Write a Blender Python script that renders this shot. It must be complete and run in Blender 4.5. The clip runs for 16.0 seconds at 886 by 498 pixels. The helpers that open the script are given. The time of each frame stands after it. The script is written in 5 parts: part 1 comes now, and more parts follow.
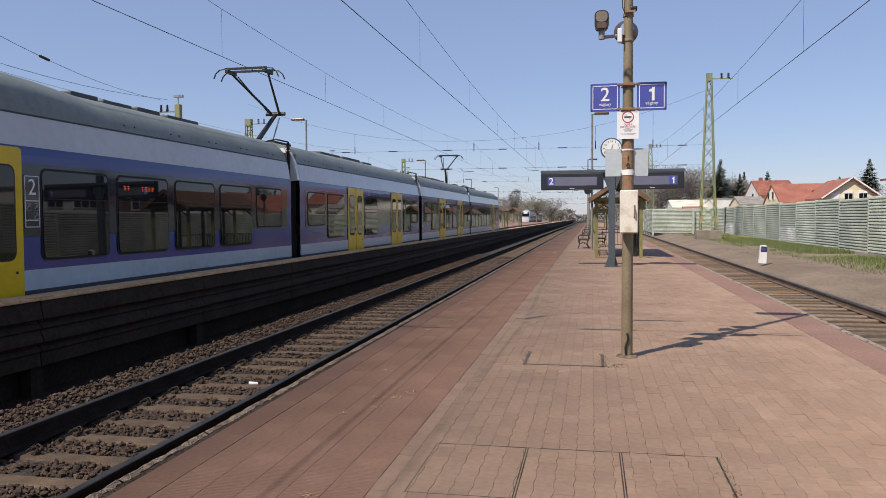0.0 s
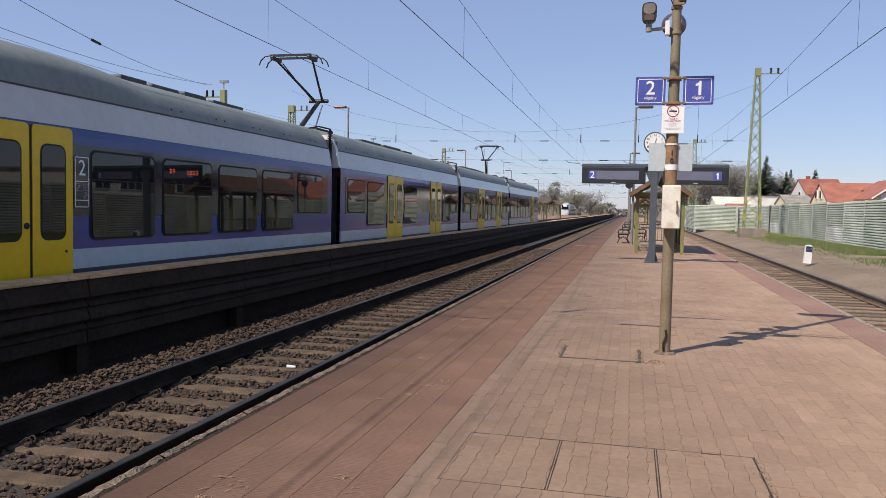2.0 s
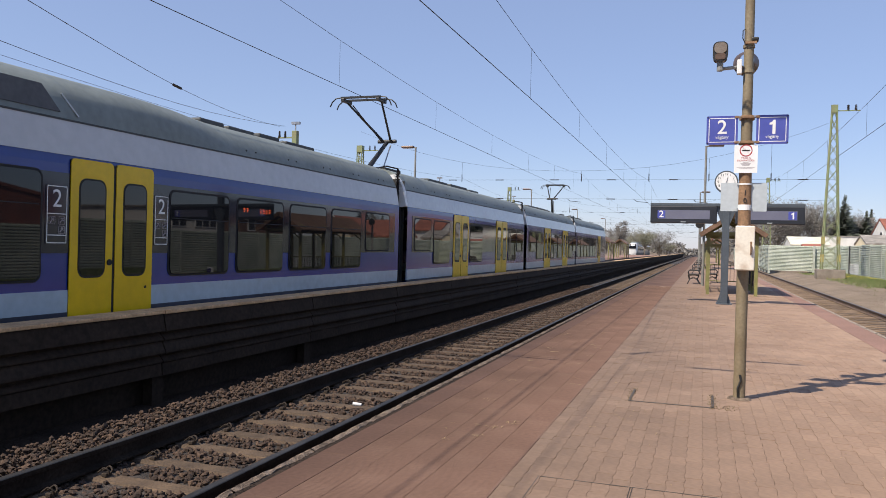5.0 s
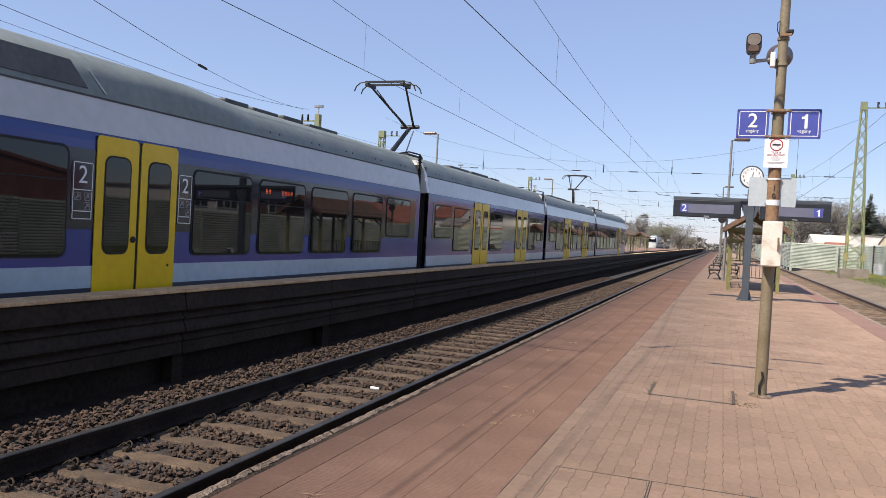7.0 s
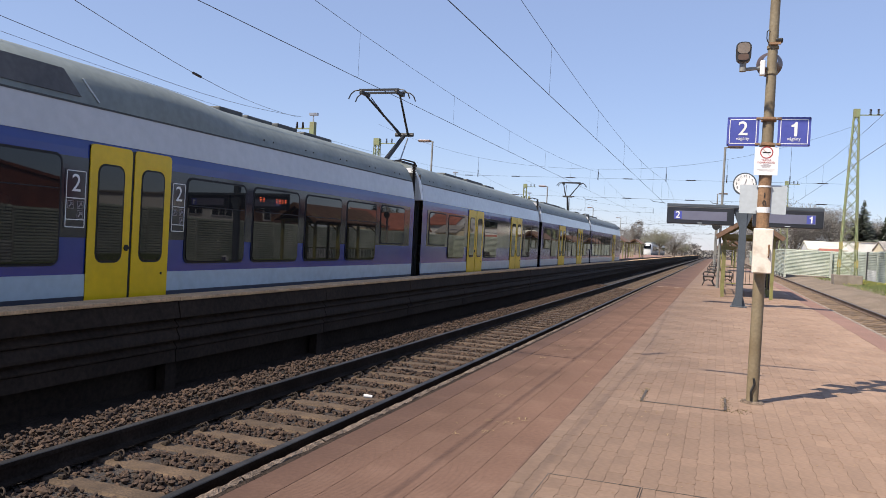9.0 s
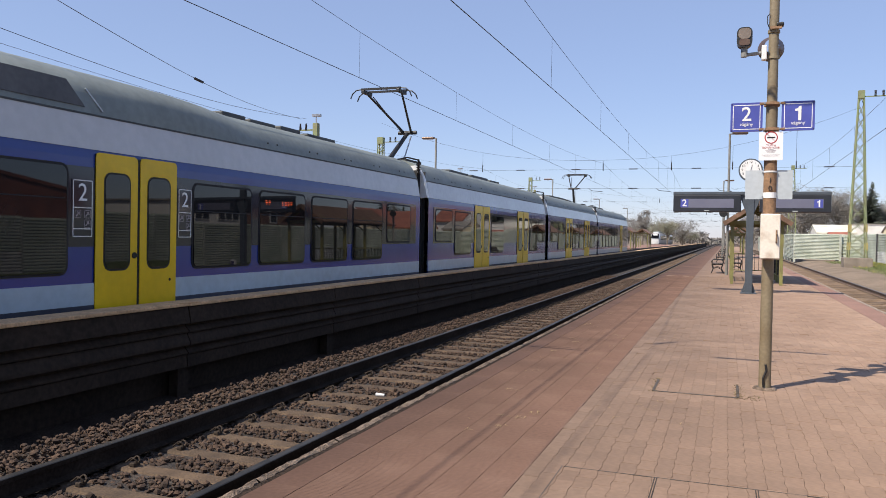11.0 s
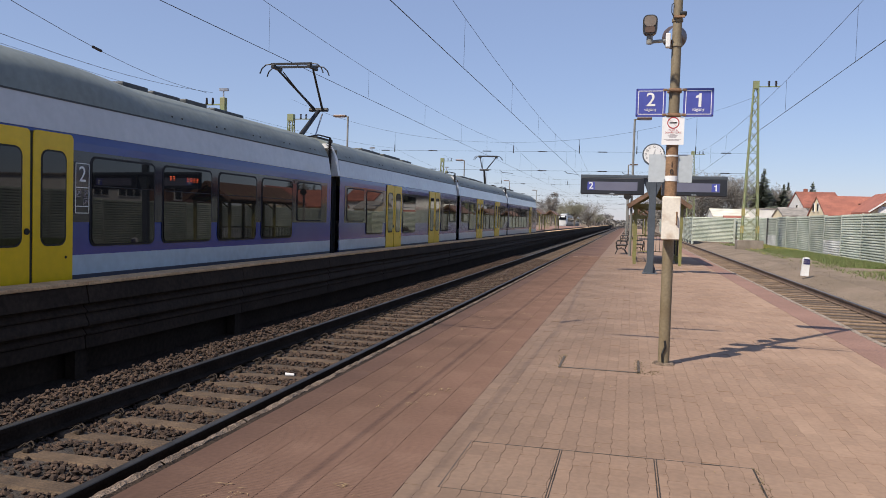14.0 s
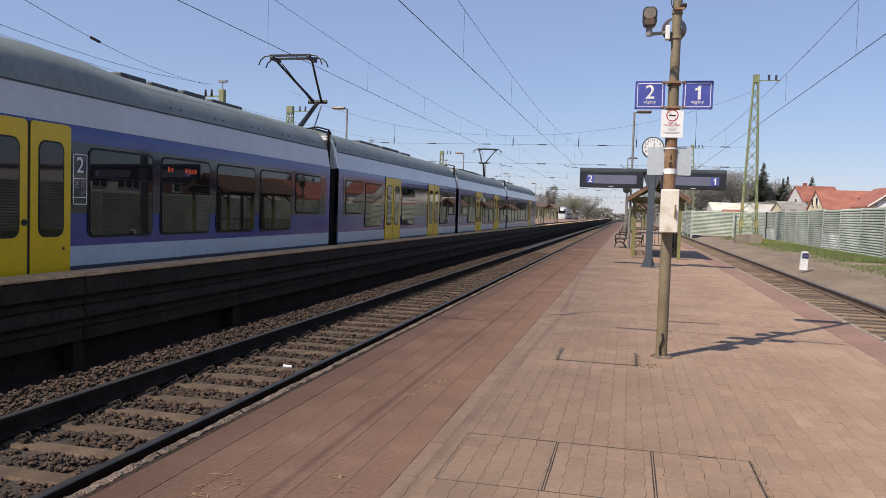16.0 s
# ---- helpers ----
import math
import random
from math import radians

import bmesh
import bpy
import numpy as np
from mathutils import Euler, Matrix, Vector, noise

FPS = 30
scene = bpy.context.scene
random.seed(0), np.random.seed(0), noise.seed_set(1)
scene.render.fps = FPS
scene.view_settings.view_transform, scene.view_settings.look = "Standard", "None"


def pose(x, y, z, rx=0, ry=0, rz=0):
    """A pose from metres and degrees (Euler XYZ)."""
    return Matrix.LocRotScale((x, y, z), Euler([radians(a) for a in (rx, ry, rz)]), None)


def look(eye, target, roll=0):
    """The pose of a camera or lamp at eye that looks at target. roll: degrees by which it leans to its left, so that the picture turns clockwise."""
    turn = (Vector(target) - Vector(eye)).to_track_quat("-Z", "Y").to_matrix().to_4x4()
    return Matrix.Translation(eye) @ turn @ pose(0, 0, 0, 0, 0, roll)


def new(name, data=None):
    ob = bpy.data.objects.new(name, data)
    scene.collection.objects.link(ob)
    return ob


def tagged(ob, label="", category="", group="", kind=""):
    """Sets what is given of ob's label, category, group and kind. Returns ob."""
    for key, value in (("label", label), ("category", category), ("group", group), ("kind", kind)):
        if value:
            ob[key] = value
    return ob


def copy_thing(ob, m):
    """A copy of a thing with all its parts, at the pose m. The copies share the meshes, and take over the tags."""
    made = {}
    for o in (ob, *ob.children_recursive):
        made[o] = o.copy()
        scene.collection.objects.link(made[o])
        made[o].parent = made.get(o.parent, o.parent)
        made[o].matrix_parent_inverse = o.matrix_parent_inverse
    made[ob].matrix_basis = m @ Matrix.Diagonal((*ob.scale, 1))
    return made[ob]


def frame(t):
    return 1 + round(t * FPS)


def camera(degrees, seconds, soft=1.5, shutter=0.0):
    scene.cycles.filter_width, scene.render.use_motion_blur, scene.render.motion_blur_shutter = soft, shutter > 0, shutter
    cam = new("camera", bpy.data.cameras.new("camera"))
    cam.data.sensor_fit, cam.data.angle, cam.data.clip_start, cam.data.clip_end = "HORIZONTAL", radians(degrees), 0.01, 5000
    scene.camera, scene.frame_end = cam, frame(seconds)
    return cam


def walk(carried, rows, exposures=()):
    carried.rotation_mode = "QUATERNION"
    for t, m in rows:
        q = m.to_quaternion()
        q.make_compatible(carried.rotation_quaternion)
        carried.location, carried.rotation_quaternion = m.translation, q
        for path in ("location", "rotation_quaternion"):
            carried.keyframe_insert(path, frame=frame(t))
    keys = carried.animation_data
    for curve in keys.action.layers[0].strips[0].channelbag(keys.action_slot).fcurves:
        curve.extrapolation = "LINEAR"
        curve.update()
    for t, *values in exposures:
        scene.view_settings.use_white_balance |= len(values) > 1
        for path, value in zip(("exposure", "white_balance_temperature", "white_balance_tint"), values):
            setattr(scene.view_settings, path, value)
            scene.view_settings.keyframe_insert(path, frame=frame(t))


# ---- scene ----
cam = camera(59.8, 16.0, soft=0.8)
PATH = [
    (0, (0.023, 0.05, 1.509), (-0.356, 2.012, 1.428), -0.3),
    (0.5, (0.021, 0.037, 1.514), (-0.394, 1.99, 1.411), -0.1),
    (1, (0.018, 0.044, 1.501), (-0.387, 1.998, 1.374), 0.6),
    (1.5, (0.003, 0.035, 1.505), (-0.427, 1.984, 1.38), 1.2),
    (2, (0.016, 0.029, 1.507), (-0.458, 1.969, 1.4), 1.2),
    (2.5, (0.005, 0.03, 1.512), (-0.52, 1.958, 1.442), 1.1),
    (3, (0.009, 0.017, 1.513), (-0.548, 1.937, 1.461), 0.8),
    (3.5, (0.012, 0.022, 1.512), (-0.571, 1.935, 1.464), 0.9),
    (4, (0.012, 0.002, 1.518), (-0.584, 1.911, 1.491), 0.9),
    (4.2, (0.012, 0.002, 1.518), (-0.595, 1.908, 1.505), 0.9),
    (6.5, (-0.037, 0.02, 1.514), (-0.724, 1.899, 1.489), 2.8),
    (7, (-0.047, 0.022, 1.507), (-0.729, 1.901, 1.461), 3.2),
    (7.5, (-0.05, 0.034, 1.503), (-0.729, 1.914, 1.427), 3.5),
    (8, (-0.046, 0.03, 1.512), (-0.711, 1.915, 1.443), 3.7),
    (8.5, (-0.018, 0.012, 1.514), (-0.685, 1.897, 1.485), 3.6),
    (11, (-0.003, 0.01, 1.514), (-0.693, 1.887, 1.478), 1.1),
    (11.5, (0.005, 0.008, 1.513), (-0.674, 1.889, 1.464), 1.4),
    (11.8, (0.011, 0.01, 1.508), (-0.584, 1.919, 1.457), 1.7),
    (12, (0.015, 0.012, 1.505), (-0.509, 1.942, 1.46), 1.9),
    (12.5, (0.017, 0.015, 1.504), (-0.401, 1.97, 1.446), 2.2),
    (13, (0.005, 0.019, 1.502), (-0.415, 1.973, 1.428), 2.0),
    (13.5, (-0.002, 0.011, 1.498), (-0.451, 1.958, 1.417), 1.9),
    (14, (-0.006, 0.006, 1.501), (-0.475, 1.949, 1.419), 1.7),
    (14.5, (-0.006, 0.005, 1.494), (-0.458, 1.951, 1.407), 1.8),
    (15, (-0.005, 0.012, 1.498), (-0.457, 1.958, 1.409), 1.5),
    (15.5, (-0.011, 0.014, 1.498), (-0.486, 1.955, 1.411), 1.5),
    (16, (0.002, 0.02, 1.492), (-0.464, 1.963, 1.392), 1.9),
]
walk(cam, [(t, look(e, g, r)) for t, e, g, r in PATH], [(t, e, 6500, 11) for t, e in ((0, 0.24), (1.5, 0.28), (3, 0.38), (4, 0.42), (6.5, 0.56), (7.5, 0.62), (8.5, 0.6), (11, 0.54), (11.5, 0.52), (12, 0.43), (13, 0.3), (16, 0.31))])

# ---- light: clear spring noon, sun behind and to the left of the platform ----
SUN_EL, SUN_WAY = 51.0, Vector((0.573, 0.82, 0))
world = bpy.data.worlds.new("sky")
scene.world = world
world.use_nodes = True
sky = world.node_tree.nodes.new("ShaderNodeTexSky")
sky.sky_type, sky.sun_disc = "NISHITA", False
sky.sun_elevation = radians(SUN_EL)
sky.sun_rotation = math.atan2(-SUN_WAY.x, -SUN_WAY.y)
sky.air_density, sky.dust_density, sky.ozone_density = 1.0, 0.25, 5.0
back = world.node_tree.nodes["Background"]
back.inputs["Strength"].default_value = 0.1
tint = world.node_tree.nodes.new("ShaderNodeMix")
tint.data_type, tint.blend_type = "RGBA", "MULTIPLY"
tint.inputs["Factor"].default_value = 1.0
tint.inputs[7].default_value = (1.1, 1.0, 1.03, 1)
world.node_tree.links.new(sky.outputs["Color"], tint.inputs[6])
haze = world.node_tree.nodes.new("ShaderNodeMix")
haze.data_type = "RGBA"
haze.inputs["Factor"].default_value = 0.45
haze.inputs[7].default_value = (3.0, 3.75, 5.7, 1)
world.node_tree.links.new(tint.outputs[2], haze.inputs[6])
world.node_tree.links.new(haze.outputs[2], back.inputs["Color"])
sun = new("sun", bpy.data.lights.new("sun", "SUN"))
sun.data.energy, sun.data.angle, sun.data.color = 4.6, radians(0.5), (1.0, 0.91, 0.79)
ray = SUN_WAY.normalized() * math.cos(radians(SUN_EL)) - Vector((0, 0, math.sin(radians(SUN_EL))))
sun.rotation_euler = ray.to_track_quat("-Z", "Y").to_euler()


# ---- materials ----
def mat(name, col, rough=0.6, metal=0.0, var=0.15, s1=1.5, s2=30.0, bump=0.1, col2=None, stain=0.5, rnd=0.0,
        spec=0.5, coat=0.0, island=False, dist=0.01, dust=None):
    m = bpy.data.materials.new(name)
    m.use_nodes = True
    nt = m.node_tree
    N, L = nt.nodes, nt.links
    b = N["Principled BSDF"]
    tc = N.new("ShaderNodeTexCoord")
    big, fine = N.new("ShaderNodeTexNoise"), N.new("ShaderNodeTexNoise")
    for n, s, d in ((big, s1, 4), (fine, s2, 3)):
        n.inputs["Scale"].default_value, n.inputs["Detail"].default_value = s, d
        L.new(tc.outputs["Object"], n.inputs["Vector"])
    col2 = col2 or tuple(c * 0.6 for c in col)
    ramp = N.new("ShaderNodeValToRGB")
    ramp.color_ramp.elements[0].position, ramp.color_ramp.elements[1].position = stain - 0.12, stain + 0.22
    ramp.color_ramp.elements[0].color, ramp.color_ramp.elements[1].color = (*col2, 1), (*col, 1)
    L.new(big.outputs["Fac"], ramp.inputs["Fac"])
    hsv = N.new("ShaderNodeHueSaturation")
    L.new(ramp.outputs["Color"], hsv.inputs["Color"])
    rng = N.new("ShaderNodeMapRange")
    rng.inputs["From Min"].default_value, rng.inputs["From Max"].default_value = 0.3, 0.7
    rng.inputs["To Min"].default_value, rng.inputs["To Max"].default_value = 1 - var, 1 + var
    L.new(fine.outputs["Fac"], rng.inputs["Value"])
    val = rng.outputs["Result"]
    if rnd:
        src = N.new("ShaderNodeNewGeometry").outputs["Random Per Island"] if island else N.new("ShaderNodeObjectInfo").outputs["Random"]
        r2 = N.new("ShaderNodeMapRange")
        r2.inputs["To Min"].default_value, r2.inputs["To Max"].default_value = 1 - rnd, 1 + rnd
        L.new(src, r2.inputs["Value"])
        mul = N.new("ShaderNodeMath")
        mul.operation = "MULTIPLY"
        L.new(val, mul.inputs[0])
        L.new(r2.outputs["Result"], mul.inputs[1])
        val = mul.outputs[0]
    if dust:
        # brown track dust on the paving, thinning out across it from the first x to the second
        pos = N.new("ShaderNodeNewGeometry").outputs["Position"]
        patch, axes, shift, wide = (N.new("ShaderNode" + k) for k in ("TexNoise", "SeparateXYZ", "Math", "MapRange"))
        patch.inputs["Scale"].default_value = 0.8
        L.new(pos, patch.inputs["Vector"])
        L.new(pos, axes.inputs[0])
        shift.operation, shift.inputs[1].default_value = "MULTIPLY_ADD", 2.2
        L.new(patch.outputs["Fac"], shift.inputs[0])
        L.new(axes.outputs["X"], shift.inputs[2])
        for k, v in zip(("From Min", "From Max", "To Min", "To Max"), dust):
            wide.inputs[k].default_value = v
        L.new(shift.outputs[0], wide.inputs["Value"])
        mul = N.new("ShaderNodeMath")
        mul.operation = "MULTIPLY"
        L.new(val, mul.inputs[0])
        L.new(wide.outputs["Result"], mul.inputs[1])
        val = mul.outputs[0]
    L.new(val, hsv.inputs["Value"])
    L.new(hsv.outputs["Color"], b.inputs["Base Color"])
    b.inputs["Roughness"].default_value, b.inputs["Metallic"].default_value = rough, metal
    b.inputs["Specular IOR Level"].default_value, b.inputs["Coat Weight"].default_value = spec, coat
    b.inputs["Coat Roughness"].default_value = 0.05
    if bump:
        bp = N.new("ShaderNodeBump")
        bp.inputs["Strength"].default_value, bp.inputs["Distance"].default_value = bump, dist
        L.new(fine.outputs["Fac"], bp.inputs["Height"])
        L.new(bp.outputs["Normal"], b.inputs["Normal"])
    return m


def glow(name, col, strength):
    m = bpy.data.materials.new(name)
    m.use_nodes = True
    b = m.node_tree.nodes["Principled BSDF"]
    b.inputs["Base Color"].default_value = (*col, 1)
    b.inputs["Emission Color"].default_value = (*col, 1)
    b.inputs["Emission Strength"].default_value = strength
    return m


M = {}
M["paver"] = mat("paver", (0.28, 0.187, 0.126), 0.85, var=0.1, s1=0.9, s2=22, bump=0.25, col2=(0.221, 0.142, 0.093), rnd=0.08, dist=0.004, dust=(-0.3, 2.9, 0.7, 1.22))
M["paver_joined"] = mat("paver_joined", (0.28, 0.187, 0.126), 0.85, var=0.1, s1=0.9, s2=22, bump=0.25, col2=(0.221, 0.142, 0.093), rnd=0.08, island=True, dist=0.004, dust=(-0.3, 2.9, 0.7, 1.22))
M["joint"] = mat("joint_sand", (0.25, 0.165, 0.115), 0.95, var=0.35, s1=6, s2=60, bump=0.5, col2=(0.05, 0.036, 0.026), stain=0.34)
M["redslab"] = mat("red_slab", (0.163, 0.097, 0.068), 0.88, var=0.13, s1=0.7, s2=30, bump=0.3, col2=(0.118, 0.066, 0.046), rnd=0.015, dist=0.004, spec=0.25, dust=(-1.6, 0.1, 0.66, 1.14))
M["redpave"] = mat("red_pavement", (0.285, 0.163, 0.12), 0.85, var=0.2, s1=0.6, s2=30, bump=0.3, col2=(0.22, 0.125, 0.09), dist=0.004)
M["coping"] = mat("coping_concrete", (0.25, 0.186, 0.135), 0.92, var=0.5, s1=9, s2=60, bump=1.0, col2=(0.1, 0.07, 0.048), dist=0.02)
M["palecoping"] = mat("pale_edge_concrete", (0.3, 0.25, 0.2), 0.92, var=0.3, s1=5, s2=50, bump=0.6, col2=(0.2, 0.16, 0.125), dist=0.01)
M["oldconcrete"] = mat("stained_concrete", (0.27, 0.23, 0.185), 0.9, var=0.2, s1=1.6, s2=30, bump=0.5, col2=(0.17, 0.14, 0.11))
M["concrete"] = mat("grey_concrete", (0.34, 0.31, 0.27), 0.9, var=0.2, s1=1.2, s2=30, bump=0.4)
M["sleeper"] = mat("sleeper_concrete", (0.1, 0.066, 0.039), 0.9, var=0.35, s1=5, s2=50, bump=0.6, col2=(0.054, 0.035, 0.021), rnd=0.2)
M["wood_sleeper"] = mat("weathered_sleeper", (0.23, 0.16, 0.102), 0.9, var=0.35, s1=6, s2=60, bump=0.6, col2=(0.13, 0.088, 0.056), rnd=0.3)
M["ballast"] = mat("ballast_stone", (0.078, 0.047, 0.029), 0.9, var=0.25, s1=6, s2=60, bump=0.4, col2=(0.044, 0.026, 0.0165), rnd=0.45, island=True)
M["rustballast"] = mat("rusty_ballast_stone", (0.12, 0.08, 0.054), 0.9, var=0.25, s1=6, s2=60, bump=0.4, col2=(0.07, 0.046, 0.03), rnd=0.4, island=True)
M["rustsoil"] = mat("rusty_track_bed", (0.1, 0.07, 0.048), 0.95, var=0.35, s1=2.5, s2=40, bump=0.9, col2=(0.06, 0.042, 0.03), dist=0.04)
# rusty rail side in a lighter copy, with sunlight put into the colour
M["litrail"] = mat("sunlit_rust_rail_side", (0.15, 0.1, 0.07), 0.8, var=0.3, s1=4, s2=40, bump=0.2)
M["soil"] = mat("ballast_soil", (0.06, 0.047, 0.038), 0.95, var=0.35, s1=2.5, s2=40, bump=0.9, col2=(0.03, 0.024, 0.02), dist=0.04)
# trench soil, with the shade beside the train put into its colour
M["trench"] = mat("shade_dark_soil", (0.05, 0.036, 0.027), 0.95, var=0.4, s1=2.5, s2=40, bump=0.9, col2=(0.03, 0.022, 0.017), dist=0.04, spec=0.1)
M["gravel"] = mat("verge_gravel", (0.2, 0.16, 0.12), 0.95, var=0.25, s1=6, s2=60, bump=0.4, col2=(0.13, 0.105, 0.08), rnd=0.35, island=True)
M["drygrass"] = mat("dry_weeds", (0.2, 0.15, 0.075), 0.8, var=0.3, bump=0, rnd=0.4, island=True)
M["straw"] = mat("dry_straw", (0.4, 0.28, 0.14), 0.9, var=0.2, bump=0, rnd=0.3, island=True)
M["ribbed"] = mat("ribbed_slab", (0.167, 0.102, 0.073), 0.88, var=0.13, s1=0.8, s2=30, bump=0.3, col2=(0.125, 0.072, 0.051), rnd=0.015, dist=0.004, spec=0.25, dust=(-1.6, 0.1, 0.66, 1.14))
M["lampgrey"] = mat("grey_lamp_paint", (0.27, 0.265, 0.24), 0.6, var=0.12, s1=2.5, s2=40, bump=0.1)
M["railside"] = mat("rail_rust", (0.035, 0.026, 0.02), 0.85, metal=0.0, var=0.3, s1=4, s2=40, bump=0.2, spec=0.06)
M["railtop"] = mat("rail_head", (0.06, 0.057, 0.054), 0.55, metal=0.5, var=0.15, s1=4, s2=60, bump=0.05)
M["oldrailtop"] = mat("dull_rail_head", (0.16, 0.13, 0.11), 0.4, metal=0.9, var=0.2, s1=4, s2=60, bump=0.05)
M["clip"] = mat("rail_clip", (0.06, 0.045, 0.034), 0.8, metal=0.0, var=0.3, spec=0.2)
M["ground"] = mat("dry_ground", (0.235, 0.178, 0.128), 0.95, var=0.35, s1=0.5, s2=18, bump=0.8, col2=(0.165, 0.125, 0.085), dist=0.03)
M["grass"] = mat("spring_grass", (0.1, 0.155, 0.04), 0.7, var=0.4, s1=2, s2=30, bump=0, rnd=0.4, island=True, col2=(0.15, 0.165, 0.06))
M["yellowflower"] = mat("yellow_flower", (0.42, 0.37, 0.06), 0.7, var=0.2, bump=0, rnd=0.3, island=True)
# wall face: dark, with the shade it stands in also put into the colour
M["wallface"] = mat("shade_dark_wall", (0.041, 0.027, 0.018), 0.8, var=0.3, s1=1.2, s2=14, bump=0.3, col2=(0.028, 0.0185, 0.0125), spec=0.15)
# tan cap, its colour brightened to carry sunlight
M["walltop"] = mat("sunlit_sandy_cap", (0.7, 0.44, 0.23), 0.9, var=0.2, s1=2.5, s2=30, bump=0.4, col2=(0.5, 0.31, 0.16))
M["blue"] = mat("train_blue", (0.022, 0.045, 0.23), 0.13, var=0.04, s1=0.6, s2=3, bump=0.0, col2=(0.018, 0.038, 0.2), spec=0.5)
M["silver"] = mat("train_silver", (0.53, 0.525, 0.51), 0.26, var=0.05, s1=0.6, s2=6, bump=0.02, col2=(0.48, 0.475, 0.46), coat=0.3)
M["pale"] = mat("train_pale_blue", (0.38, 0.485, 0.55), 0.28, var=0.08, s1=0.8, s2=6, bump=0.02, col2=(0.33, 0.425, 0.49), coat=0.25)
M["sill"] = mat("train_sill_grey", (0.035, 0.042, 0.07), 0.5, var=0.1, s1=0.8, s2=6, bump=0.02)
M["black"] = mat("train_window_band", (0.022, 0.022, 0.034), 0.08, var=0.1, s1=0.8, s2=6, bump=0.0, col2=(0.018, 0.018, 0.028), spec=0.5)
M["yellow"] = mat("door_yellow", (0.75, 0.49, 0.004), 0.3, var=0.05, s1=1.2, s2=8, bump=0.02, col2=(0.68, 0.44, 0.004), spec=0.4)
M["roof"] = mat("train_roof_grey", (0.2, 0.225, 0.205), 0.55, var=0.1, s1=0.9, s2=8, bump=0.05, col2=(0.16, 0.18, 0.165))
M["roofdark"] = mat("train_roof_dark", (0.06, 0.065, 0.065), 0.6, var=0.15, s1=2, s2=12, bump=0.05)
M["intake"] = mat("intake_panel", (0.085, 0.08, 0.075), 0.5, var=0.12, s1=1.5, s2=12, bump=0.05)
M["rubber"] = mat("black_rubber", (0.012, 0.012, 0.013), 0.7, var=0.2, s1=3, s2=20, bump=0.1)
M["under"] = mat("underframe_black", (0.02, 0.019, 0.018), 0.7, var=0.3, s1=2, s2=15, bump=0.2)
M["glass"] = mat("tinted_glass", (0.012, 0.012, 0.013), 0.02, var=0.2, s1=0.5, s2=2, bump=0.0, spec=0.42, col2=(0.009, 0.009, 0.01))
M["white"] = mat("white_paint", (0.78, 0.78, 0.77), 0.4, var=0.04, s1=3, s2=25, bump=0.03, col2=(0.7, 0.69, 0.66))
M["signblue"] = mat("sign_blue", (0.07, 0.085, 0.34), 0.35, var=0.05, s1=4, s2=20, bump=0.02, col2=(0.06, 0.072, 0.3))
M["navy"] = mat("plate_navy", (0.03, 0.03, 0.13), 0.4, var=0.1, bump=0)
M["red"] = mat("sign_red", (0.5, 0.03, 0.03), 0.4, var=0.05, bump=0)
M["ink"] = mat("black_ink", (0.02, 0.02, 0.02), 0.5, var=0.1, bump=0)
M["greyink"] = mat("faded_ink", (0.45, 0.4, 0.42), 0.6, var=0.1, bump=0)
M["polegreen"] = mat("pole_olive_brown", (0.235, 0.195, 0.125), 0.6, var=0.12, s1=2.5, s2=40, bump=0.12, col2=(0.17, 0.13, 0.075))
M["rustpole"] = mat("pole_rust", (0.32, 0.19, 0.105), 0.75, var=0.25, s1=5, s2=50, bump=0.2, col2=(0.2, 0.115, 0.06))
M["olive"] = mat("olive_paint", (0.22, 0.215, 0.07), 0.55, var=0.12, s1=3, s2=30, bump=0.08, col2=(0.16, 0.15, 0.055))
M["mastgreen"] = mat("mast_green", (0.19, 0.26, 0.12), 0.6, var=0.15, s1=2, s2=20, bump=0.1, col2=(0.2, 0.2, 0.1))
M["mastyellow"] = mat("mast_yellow_band", (0.42, 0.37, 0.12), 0.7, var=0.3, bump=0.1, col2=(0.27, 0.22, 0.09))
M["slate"] = mat("slate_blue_post", (0.075, 0.09, 0.105), 0.45, var=0.1, s1=2, s2=25, bump=0.05, col2=(0.06, 0.072, 0.085))
M["dispblack"] = mat("display_frame", (0.025, 0.028, 0.035), 0.4, var=0.1, s1=2, s2=20, bump=0.03)
M["screen"] = mat("display_screen", (0.15, 0.152, 0.2), 0.25, var=0.05, s1=2, s2=300, bump=0.03, col2=(0.13, 0.132, 0.18))
M["steel"] = mat("galvanised_steel", (0.45, 0.46, 0.48), 0.4, metal=0.8, var=0.12, s1=6, s2=40, bump=0.05)
M["plate"] = mat("pale_back_plate", (0.5, 0.54, 0.55), 0.42, metal=0.2, var=0.06, s1=3, s2=20, bump=0.03, col2=(0.44, 0.48, 0.49))
M["boxpaint"] = mat("chipped_cream_paint", (0.7, 0.65, 0.55), 0.6, var=0.06, s1=6, s2=40, bump=0.1, col2=(0.42, 0.3, 0.2), stain=0.24)
M["goldmetal"] = mat("warm_reflector", (0.5, 0.36, 0.24), 0.25, metal=0.7, var=0.1, bump=0)
M["brownmetal"] = mat("brown_lamp_housing", (0.16, 0.1, 0.07), 0.4, metal=0.3, var=0.1, s1=5, s2=30, bump=0.03)
M["roofwood"] = mat("shelter_roof", (0.2, 0.115, 0.07), 0.7, var=0.2, s1=3, s2=30, bump=0.2)
M["benchwood"] = mat("bench_slat", (0.09, 0.07, 0.055), 0.7, var=0.2, s1=4, s2=40, bump=0.2)
